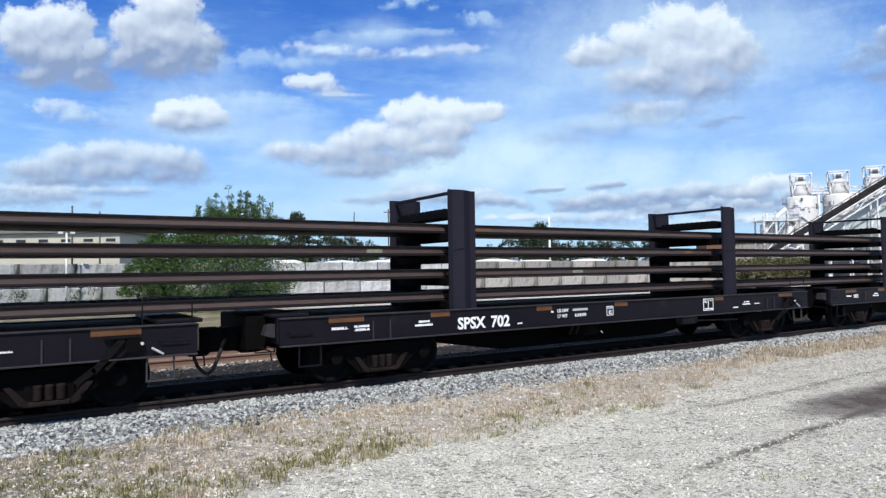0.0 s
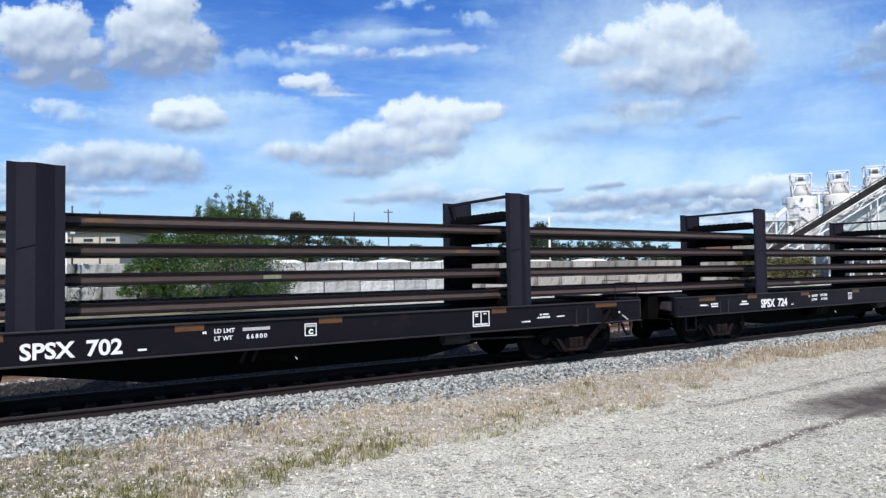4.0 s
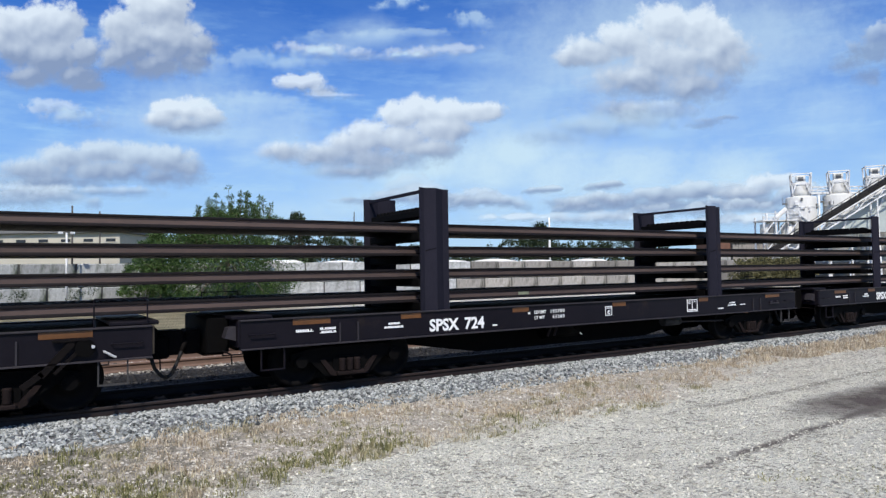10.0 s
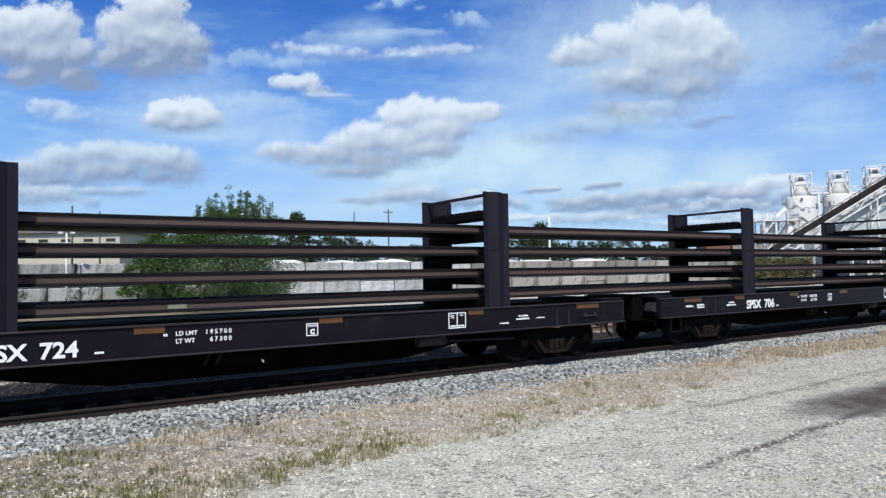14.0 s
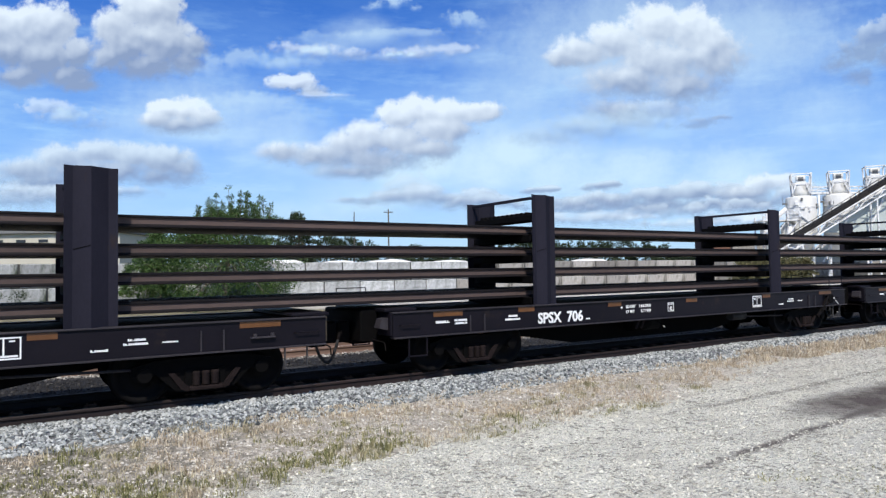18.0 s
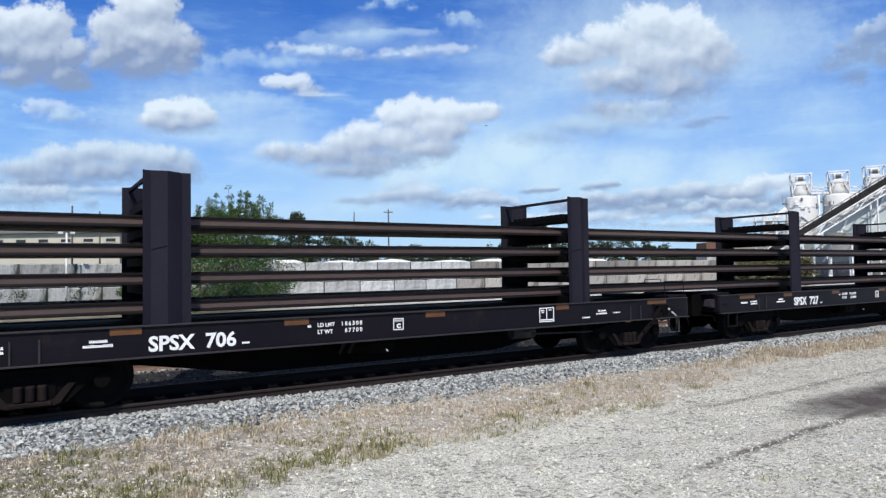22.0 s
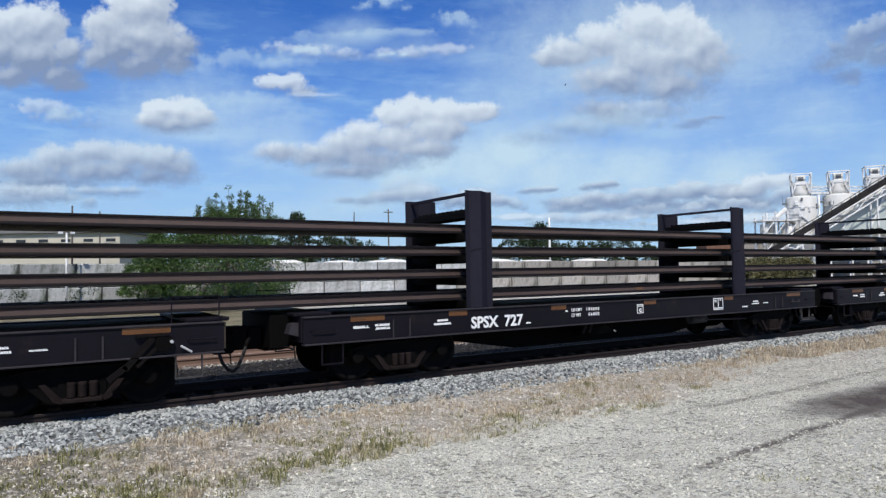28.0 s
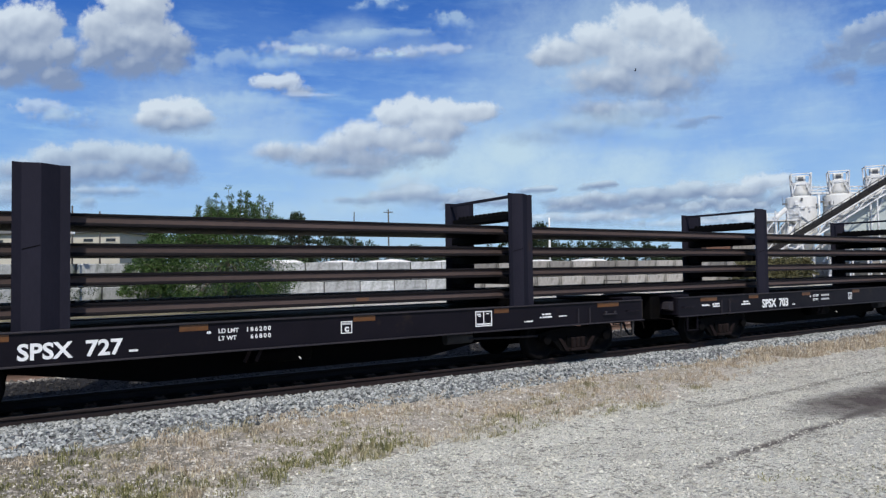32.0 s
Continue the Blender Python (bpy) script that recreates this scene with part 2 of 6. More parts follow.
def make_ground_mat():
    m = bpy.data.materials.new("yard_ground")
    m.use_nodes = True
    t = m.node_tree
    p = t.nodes["Principled BSDF"]
    pos = t.nodes.new("ShaderNodeNewGeometry").outputs["Position"]
    sep = t.nodes.new("ShaderNodeSeparateXYZ")
    t.links.new(pos, sep.inputs[0])
    X, Y = sep.outputs["X"], sep.outputs["Y"]
    wob = math_node(t, "MULTIPLY", math_node(t, "SUBTRACT", noise_node(t, pos, 0.9, 4.0), 0.5), 1.5)
    yy = math_node(t, "ADD", Y, wob)
    fine = noise_node(t, pos, 38.0, 4.0, 0.7)
    mid = noise_node(t, pos, 13.0, 4.0, 0.65)
    broad = noise_node(t, pos, 0.35, 4.0, 0.6)
    gf = math_node(t, "ADD", math_node(t, "MULTIPLY", ramp_node(t, fine, 0.34, 0.66), 0.45), math_node(t, "MULTIPLY", ramp_node(t, mid, 0.34, 0.66), 0.55))
    def cells(scale):
        n = t.nodes.new("ShaderNodeTexVoronoi")
        n.inputs["Scale"].default_value = scale
        t.links.new(pos, n.inputs["Vector"])
        sepc = t.nodes.new("ShaderNodeSeparateColor")
        t.links.new(n.outputs["Color"], sepc.inputs[0])
        return sepc.outputs[0], n.outputs["Distance"]
    tone1, dist1 = cells(30.0)
    tone2, dist2 = cells(62.0)
    mottle = noise_node(t, pos, 1.7, 5.0, 0.6)
    pebbly = math_node(t, "ADD", math_node(t, "MULTIPLY", tone1, 0.42), math_node(t, "MULTIPLY", tone2, 0.33))
    gf = math_node(t, "ADD", math_node(t, "MULTIPLY", gf, 0.30), pebbly, clamp=True)
    clump = math_node(t, "MULTIPLY", math_node(t, "SUBTRACT", noise_node(t, pos, 2.4, 3.0), 0.5), 0.55)
    grit = math_node(t, "MULTIPLY", math_node(t, "SUBTRACT", noise_node(t, pos, 31.0, 2.0), 0.5), 0.45)
    # small shadows between the stones, put into the gravel colour as dark spots
    pit_shade = ramp_node(t, math_node(t, "ADD", math_node(t, "ADD", noise_node(t, pos, 12.0, 3.0, 0.65), clump), grit), 0.54, 0.64)
    tone3, dist3 = cells(17.0)
    gf = math_node(t, "ADD", math_node(t, "MULTIPLY", gf, 0.60), math_node(t, "MULTIPLY", tone3, 0.40))
    gravel = mix_node(t, gf, (0.53, 0.508, 0.42), (0.98, 0.95, 0.82))
    gravel = mix_node(t, math_node(t, "MULTIPLY", pit_shade, 0.9), gravel, (0.20, 0.185, 0.15))
    worn = ramp_node(t, math_node(t, "ADD", math_node(t, "MULTIPLY", math_node(t, "SUBTRACT", X, Y), 0.09), noise_node(t, pos, 0.5, 4.0)), 0.50, 1.25)
    gravel = mix_node(t, math_node(t, "MULTIPLY", worn, 0.38), gravel, (0.32, 0.305, 0.265))
    gravel = mix_node(t, math_node(t, "MULTIPLY", ramp_node(t, mottle, 0.52, 0.68), 0.5), gravel, (0.40, 0.375, 0.31))
    gravel = mix_node(t, math_node(t, "MULTIPLY", ramp_node(t, broad, 0.45, 0.7), 0.35), gravel, (0.52, 0.495, 0.43))
    tyre = noise_node(t, scaled(t, pos, 0.16, 1.7, 1.0), 1.0, 4.0, 0.6)
    gravel = mix_node(t, math_node(t, "MULTIPLY", ramp_node(t, tyre, 0.50, 0.66), 0.14), gravel, (0.30, 0.28, 0.23))
    # oil-dark wet patch and two shallow wheel ruts
    sx = math_node(t, "DIVIDE", math_node(t, "SUBTRACT", X, 13.6), 3.0)
    sy = math_node(t, "DIVIDE", math_node(t, "SUBTRACT", Y, 6.05), 0.85)
    sx2 = math_node(t, "MULTIPLY", sx, sx)
    sy2 = math_node(t, "MULTIPLY", sy, sy)
    r = math_node(t, "ADD", math_node(t, "ADD", sx2, sy2), math_node(t, "MULTIPLY", math_node(t, "SUBTRACT", noise_node(t, pos, 1.3, 5.0), 0.5), 1.8))
    stain = math_node(t, "MULTIPLY", ramp_node(t, r, 1.3, 0.1), 0.92)
    gravel = mix_node(t, stain, gravel, (0.078, 0.058, 0.052))

    def rut(y0, slope, width, amount, start):
        line = math_node(t, "ADD", math_node(t, "MULTIPLY", X, slope), y0)
        d = math_node(t, "ABSOLUTE", math_node(t, "SUBTRACT", math_node(t, "ADD", Y, math_node(t, "MULTIPLY", wob, 0.22)), line))
        broken = math_node(t, "MULTIPLY", ramp_node(t, noise_node(t, pos, 1.5, 4.0, 0.7), 0.2, 0.5), ramp_node(t, X, start, start + 2.0))
        return math_node(t, "MULTIPLY", math_node(t, "MULTIPLY", ramp_node(t, d, width, width * 0.2), broken), amount)
    gravel = mix_node(t, rut(4.62, 0.089, 0.15, 0.95, 6.2), gravel, (0.15, 0.13, 0.115))
    gravel = mix_node(t, rut(7.12, 0.029, 0.15, 0.8, 8.5), gravel, (0.22, 0.20, 0.17))
    soil = mix_node(t, gf, (0.20, 0.175, 0.138), (0.84, 0.76, 0.645))
    soil = mix_node(t, math_node(t, "MULTIPLY", ramp_node(t, noise_node(t, pos, 1.1, 4.0), 0.45, 0.62), 0.6), soil, (0.40, 0.345, 0.255))
    edge = math_node(t, "MINIMUM", math_node(t, "MAXIMUM", math_node(t, "MULTIPLY", math_node(t, "SUBTRACT", X, 10.0), 0.28), 0.0), 1.5)
    # the weedy soil spreads and darkens to the west
    edge = math_node(t, "ADD", edge, math_node(t, "MAXIMUM", math_node(t, "MINIMUM", math_node(t, "MULTIPLY", math_node(t, "SUBTRACT", X, 3.6), 0.35), 0.0), -1.3))
    damp = math_node(t, "ADD", noise_node(t, pos, 1.9, 4.0, 0.6), math_node(t, "MULTIPLY", math_node(t, "SUBTRACT", 3.0, X), 0.07))
    soil = mix_node(t, math_node(t, "MULTIPLY", ramp_node(t, damp, 0.52, 0.68), 0.6), soil, (0.075, 0.072, 0.045))
    ball = mix_node(t, gf, (0.06, 0.06, 0.064), (0.30, 0.30, 0.31))
    ball = mix_node(t, ramp_node(t, Y, 15.6, 16.0), ball, mix_node(t, gf, (0.07, 0.064, 0.055), (0.40, 0.375, 0.33)))
    # shade under and behind the train, mixed in as a dark strip of ground
    shade_strip = mix_node(t, gf, (0.006, 0.006, 0.0065), (0.042, 0.040, 0.040))
    ball = mix_node(t, math_node(t, "MULTIPLY", ramp_node(t, Y, 10.9, 11.1), ramp_node(t, Y, 16.0, 15.6)), ball, shade_strip)
    dirt = mix_node(t, gf, (0.36, 0.32, 0.25), (0.56, 0.52, 0.44))
    grass = mix_node(t, ramp_node(t, noise_node(t, pos, 0.5, 5.0), 0.35, 0.65), (0.17, 0.148, 0.085), (0.33, 0.285, 0.18))
    yard = mix_node(t, ramp_node(t, broad, 0.3, 0.7), (0.46, 0.43, 0.36), (0.66, 0.62, 0.54))
    far = mix_node(t, ramp_node(t, noise_node(t, pos, 0.05, 4.0), 0.35, 0.65), (0.10, 0.12, 0.05), (0.24, 0.22, 0.13))
    col = mix_node(t, ramp_node(t, math_node(t, "SUBTRACT", yy, edge), 7.8, 8.4), gravel, soil)
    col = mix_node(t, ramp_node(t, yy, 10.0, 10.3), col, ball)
    col = mix_node(t, ramp_node(t, yy, 19.6, 20.0), col, dirt)
    col = mix_node(t, ramp_node(t, yy, 21.5, 24.0), col, grass)
    col = mix_node(t, math_node(t, "MULTIPLY", ramp_node(t, yy, 41.0, 43.5), ramp_node(t, X, 12.0, 19.0)), col, yard)
    col = mix_node(t, ramp_node(t, Y, 80.0, 110.0), col, far)
    b = t.nodes.new("ShaderNodeBump")
    b.inputs["Strength"].default_value, b.inputs["Distance"].default_value = 0.9, 0.05
    h = math_node(t, "ADD", math_node(t, "ADD", fine, math_node(t, "MULTIPLY", mid, 1.2)), math_node(t, "ADD", math_node(t, "MULTIPLY", dist1, -1.0), math_node(t, "MULTIPLY", dist2, -0.6)))
    links(t, [(h, b.inputs["Height"]), (b.outputs[0], p.inputs["Normal"]), (col, p.inputs["Base Color"])])
    p.inputs["Roughness"].default_value = 0.95
    p.inputs["Specular IOR Level"].default_value = 0.2
    return m


M_GROUND = make_ground_mat()


# ---------------------------------------------------------------- mesh helpers
def box(bm, x0, x1, y0, y1, z0, z1, b=0.0):
    vs = [bm.verts.new((x, y, z)) for x in (x0, x1) for y in (y0, y1) for z in (z0, z1)]
    fs = [bm.faces.new([vs[i] for i in q]) for q in ((0, 1, 3, 2), (4, 6, 7, 5), (0, 4, 5, 1), (2, 3, 7, 6), (0, 2, 6, 4), (1, 5, 7, 3))]
    if b:
        es = list({e for f in fs for e in f.edges})
        bmesh.ops.bevel(bm, geom=es, offset=b, segments=1, affect="EDGES", profile=0.5)


def rod(bm, p, q, r, seg=8, r2=None, caps=True):
    p, q = Vector(p), Vector(q)
    d = q - p
    a = d.normalized().orthogonal().normalized()
    c = d.normalized().cross(a)
    rings = []
    for o, rad in ((p, r), (q, r if r2 is None else r2)):
        rings.append([bm.verts.new(o + (a * math.cos(k * 2 * math.pi / seg) + c * math.sin(k * 2 * math.pi / seg)) * rad) for k in range(seg)])
    for k in range(seg):
        f = bm.faces.new((rings[0][k], rings[0][(k + 1) % seg], rings[1][(k + 1) % seg], rings[1][k]))
        f.smooth = seg > 6
    if caps:
        bm.faces.new(rings[0][::-1])
        bm.faces.new(rings[1])


def bar(bm, p, q, w, h):
    """A straight bar of rectangular section between two points."""
    p, q = Vector(p), Vector(q)
    d = (q - p).normalized()
    side = d.cross(Vector((0, 0, 1)))
    side = (side if side.length > 1e-4 else Vector((1, 0, 0))).normalized() * (w / 2)
    up = side.cross(d).normalized() * (h / 2)
    ends = [[bm.verts.new(o + side * i + up * j) for i, j in ((-1, -1), (1, -1), (1, 1), (-1, 1))] for o in (p, q)]
    for k in range(4):
        bm.faces.new((ends[0][k], ends[0][(k + 1) % 4], ends[1][(k + 1) % 4], ends[1][k]))
    bm.faces.new(ends[0][::-1])
    bm.faces.new(ends[1])


def prism(bm, outline, axis, a, b):
    """Extrudes an outline of two coordinates along an axis (0, 1 or 2) from a to b."""
    def put(o, v):
        c = list(o)
        c.insert(axis, v)
        return bm.verts.new(c)
    r0, r1 = [put(o, a) for o in outline], [put(o, b) for o in outline]
    n = len(outline)
    for k in range(n):
        bm.faces.new((r0[k], r0[(k + 1) % n], r1[(k + 1) % n], r1[k]))
    bm.faces.new(r0[::-1])
    bm.faces.new(r1)


def lathe(bm, rings, seg=24, axis=2, centre=(0, 0, 0)):
    """Turns a list of (radius, height) round an axis."""
    loops = []
    for r, h in rings:
        loop = []
        for k in range(seg):
            a = 2 * math.pi * k / seg
            c = [r * math.cos(a), r * math.sin(a)]
            c.insert(axis, h)
            loop.append(bm.verts.new(Vector(c) + Vector(centre)))
        loops.append(loop)
    for l0, l1 in zip(loops, loops[1:]):
        for k in range(seg):
            f = bm.faces.new((l0[k], l0[(k + 1) % seg], l1[(k + 1) % seg], l1[k]))
            f.smooth = True
    bm.faces.new(loops[0][::-1])
    bm.faces.new(loops[-1])


def mesh_of(name, bm, material):
    bmesh.ops.recalc_face_normals(bm, faces=bm.faces)
    me = bpy.data.meshes.new(name)
    bm.to_mesh(me)
    bm.free()
    me.materials.append(material)
    return me


def part(name, bm, material, parent=None, label="", at=None):
    """Links a bmesh, or a ready mesh, as one mesh object under its parent."""
    me = bm if isinstance(bm, bpy.types.Mesh) else mesh_of(name, bm, material)
    ob = new(name, me)
    ob.parent = parent
    if at is not None:
        ob.matrix_basis = at
    if label:
        tagged(ob, label)
    return ob


def raw(name, verts, faces, material):
    me = bpy.data.meshes.new(name)
    me.from_pydata([tuple(v) for v in verts], [], [tuple(f) for f in faces])
    me.materials.append(material)
    me.update()
    return me


def letters(text, height, material, bold=0.012, depth=0.004, gap=1.0):
    """A line of the built-in font as a thin mesh in the xz plane, from its lower left corner, facing -y."""
    cu = bpy.data.curves.new("writing", "FONT")
    cu.body, cu.size, cu.offset, cu.extrude = text, height / 0.70, bold * height / 0.2, depth
    cu.resolution_u = 3
    cu.space_character = gap
    tmp = new("writing", cu)
    me = bpy.data.meshes.new_from_object(tmp.evaluated_get(bpy.context.evaluated_depsgraph_get()))
    bpy.data.objects.remove(tmp)
    me.transform(Matrix.Rotation(radians(90), 4, "X"))
    me.materials.clear()
    me.materials.append(material)
    return me


# ---------------------------------------------------------------- ground
PROFILE_Y = (-5000.0, 7.9, 9.2, 10.1, 10.5, 10.98, 11.1, 12.5, 12.65, 13.05, 13.9, 14.7, 15.4, 18.6, 19.6, 21.5, 5000.0)
PROFILE_Z = (0.0, 0.0, 0.07, 0.20, 0.36, 0.385, 0.30, 0.30, 0.36, 0.36, 0.25, 0.25, 0.34, 0.34, 0.10, 0.0, 0.0)


def ground_z(y):
    return float(np.interp(y, PROFILE_Y, PROFILE_Z))


def make_ground():
    xs = np.concatenate([np.array([-3000, -900, -300, -120, -50, -25, -14]), np.arange(-8, 40, 0.3), np.array([42, 46, 52, 60, 75, 100, 150, 260, 500, 1200, 3000, 4500])])
    ys = np.concatenate([np.array([-3000, -600, -150, -40, -12, -4, -1]), np.arange(0.5, 21.6, 0.2), np.array([23, 26, 30, 36, 44, 54, 70, 100, 150, 260, 500, 1200, 3000, 4700])])
    verts, faces = [], []
    for y in ys:
        z = ground_z(y)
        for x in xs:
            near = 1.0 if (-9 < x < 41 and 0 < y < 22) else 0.0
            n = noise.noise(Vector((x * 0.8, y * 0.8, 0))) * 0.022 + noise.noise(Vector((x * 0.17, y * 0.3, 7))) * 0.03
            verts.append((x, y, z + n * near))
    w = len(xs)
    for j in range(len(ys) - 1):
        for i in range(w - 1):
            a = j * w + i
            faces.append((a, a + 1, a + w + 1, a + w))
    ob = new("ground", raw("ground", verts, faces, M_GROUND))
    for f in ob.data.polygons:
        f.use_smooth = True
    tagged(ob, "pale crushed-limestone yard, weedy verge and grassy waste land", "ground", kind="structure")


make_ground()

RAIL_SHAPE = [(-0.076, 0.0), (0.076, 0.0), (0.076, 0.012), (0.018, 0.032), (0.010, 0.05), (0.010, 0.125), (0.020, 0.142),
              (0.037, 0.150), (0.037, 0.176), (0.026, 0.186), (-0.026, 0.186), (-0.037, 0.176), (-0.037, 0.150), (-0.020, 0.142),
              (-0.010, 0.125), (-0.010, 0.05), (-0.018, 0.032), (-0.076, 0.012)]


def rail_mesh(name, x0, x1, material, head=None):
    bm = bmesh.new()
    prism(bm, RAIL_SHAPE, 0, x0, x1)
    # head in dark scale; foot in the same black, in place of shade below
    for f in bm.faces:
        z = f.calc_center_median().z
        f.material_index = 1 if head and (z > 0.143 or z < 0.045) and abs(f.normal.x) < 0.5 else 0
    me = mesh_of(name, bm, material)
    if head:
        me.materials.append(head)
    return me


def make_track(y0, rail_mat, label):
    track = new("railway_track")
    tagged(track, label, "railway track", kind="structure")
    me = rail_mesh("rail", -70.0, 260.0, rail_mat)
    for side in (-1, 1):
        part("rail", me, None, track, at=pose(0, y0 + side * 0.755, RAIL_TOP - 0.186))
    bm = bmesh.new()
    box(bm, -0.115, 0.115, -1.3, 1.3, -0.16, 0.0, 0.012)
    tie = mesh_of("tie", bm, M_TIE)
    bm = bmesh.new()
    box(bm, -0.09, 0.09, -0.19, 0.19, 0.0, 0.014, 0.004)
    for sx in (-0.055, 0.055):
        for sy in (-0.1, 0.1):
            rod(bm, (sx, sy, 0.01), (sx, sy, 0.036), 0.016, 6)
    plate = mesh_of("tie_plate", bm, M_RUSTRAIL)
    rnd = random.Random(int(y0 * 10))
    for i in range(-14, 118):
        x = i * 0.51 + rnd.uniform(-0.03, 0.03)
        t = part("tie", tie, None, track, at=pose(x, y0 + rnd.uniform(-0.05, 0.05), RAIL_TOP - 0.2, 0, 0, rnd.uniform(-1.2, 1.2)))
        if -6 < x < 26:
            for side in (-1, 1):
                part("tie_plate", plate, None, t, at=pose(0, side * 0.755, 0.0))


make_track(TRACK_Y, M_RAIL, "running track with rust-brown rails on wooden ties in grey ballast")
make_track(TRACK2_Y, M_RUSTRAIL, "idle second track with red-brown rusted rails")


# ---------------------------------------------------------------- loose stone and weeds
def scatter_stones(name, spots, sizes, material, seed, flat=0.75):
    """Many small angular stones in one mesh; spots: array of x, y, z; sizes: radius of each."""
    rng = np.random.default_rng(seed)
    n = len(spots)
    base = np.array([(1, 0, 0), (-1, 0, 0), (0, 1, 0), (0, -1, 0), (0, 0, 1), (0, 0, -1)], float)
    tri = np.array([(0, 2, 4), (2, 1, 4), (1, 3, 4), (3, 0, 4), (2, 0, 5), (1, 2, 5), (3, 1, 5), (0, 3, 5)])
    v = base[None] * rng.uniform(0.6, 1.25, (n, 6, 1)) + rng.uniform(-0.28, 0.28, (n, 6, 3))
    a = rng.uniform(0, 2 * np.pi, n)
    b = rng.uniform(-0.6, 0.6, n)
    ca, sa, cb, sb = np.cos(a), np.sin(a), np.cos(b), np.sin(b)
    v[:, :, 2] *= flat
    x, z = v[:, :, 0] * cb[:, None] + v[:, :, 2] * sb[:, None], -v[:, :, 0] * sb[:, None] + v[:, :, 2] * cb[:, None]
    y = v[:, :, 1]
    x, y = x * ca[:, None] - y * sa[:, None], x * sa[:, None] + y * ca[:, None]
    v = np.stack([x, y, z], 2) * sizes[:, None, None] + spots[:, None, :]
    faces = (tri[None] + 6 * np.arange(n)[:, None, None]).reshape(-1, 3)
    me = bpy.data.meshes.new(name)
    me.from_pydata(v.reshape(-1, 3).tolist(), [], faces.tolist())
    me.materials.append(material)
    return new(name, me)


def spread(seed, n, x0, x1, y0, y1, lift, near=1.0):
    """Random places on the ground; near above 1 draws them towards the camera's end of the strip."""
    rng = np.random.default_rng(seed)
    x = x0 + (x1 - x0) * rng.uniform(0, 1, n) ** near
    y = rng.uniform(y0, y1, n)
    z = np.interp(y, PROFILE_Y, PROFILE_Z)
    z += np.array([noise.noise(Vector((a * 0.8, b * 0.8, 0))) * 0.022 + noise.noise(Vector((a * 0.17, b * 0.3, 7))) * 0.03 for a, b in zip(x, y)])
    return np.stack([x, y, z + lift], 1), rng


def make_stones():
    spots, rng = spread(11, 30000, -3.0, 36.0, 10.02, 11.15, 0.006, 1.5)
    ob = scatter_stones("ballast", spots, rng.uniform(0.018, 0.046, len(spots)), M_STONE, 12)
    tagged(ob, "grey and white crushed ballast stones along the track", "gravel", kind="stuff")
    spots, rng = spread(19, 8000, -3.0, 32.0, 15.75, 18.4, 0.0, 1.3)
    ob = scatter_stones("ballast", spots, rng.uniform(0.026, 0.05, len(spots)), M_BROWNSTONE, 20)
    tagged(ob, "grey crushed ballast beside the idle track", "gravel", kind="stuff")
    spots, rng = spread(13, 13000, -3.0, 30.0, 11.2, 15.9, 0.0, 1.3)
    ob = scatter_stones("ballast", spots, rng.uniform(0.026, 0.05, len(spots)), M_SHADESTONE, 14)
    tagged(ob, "ballast coloured dark for the shade of the train, between and beyond the running rails", "gravel", kind="stuff")
    spots, rng = spread(23, 2600, -1.5, 22.0, 3.0, 8.7, -0.004, 1.4)
    spots = spots[((spots[:, 0] - 13.6) / 3.4) ** 2 + ((spots[:, 1] - 6.05) / 1.0) ** 2 > 1.0]
    ob = scatter_stones("limestone_gravel", spots, rng.uniform(0.014, 0.032, len(spots)), M_PEBBLE, 24, 0.6)
    tagged(ob, "larger pale limestone lumps loose on the yard", "gravel", kind="stuff")
    spots, rng = spread(25, 3000, -3.0, 34.0, 8.2, 10.2, -0.006, 1.3)
    ob = scatter_stones("limestone_gravel", spots, rng.uniform(0.018, 0.045, len(spots)), M_RUBBLE, 26, 0.65)
    tagged(ob, "pale rubble between the weeds of the verge", "gravel", kind="stuff")
    spots, rng = spread(15, 30000, -1.5, 24.0, 3.0, 8.6, 0.001, 1.5)
    size = rng.uniform(0.011, 0.026, len(spots)) * np.where(rng.uniform(0, 1, len(spots)) > 0.97, 1.7, 1.0)
    clear = ((spots[:, 0] - 13.6) / 3.0) ** 2 + ((spots[:, 1] - 6.05) / 0.85) ** 2 > 1.0
    spots, size = spots[clear], size[clear]
    ob = scatter_stones("limestone_gravel", spots, size, M_PEBBLE, 16, 0.6)
    tagged(ob, "pale limestone gravel scattered over the yard", "gravel", kind="stuff")
    spots, rng = spread(17, 15000, -3.0, 34.0, 8.3, 10.2, 0.0, 1.4)
    ob = scatter_stones("limestone_gravel", spots, rng.uniform(0.008, 0.026, len(spots)), M_RUBBLE, 18, 0.6)
    tagged(ob, "pale stones lying among the weeds of the verge", "gravel", kind="stuff")


make_stones()


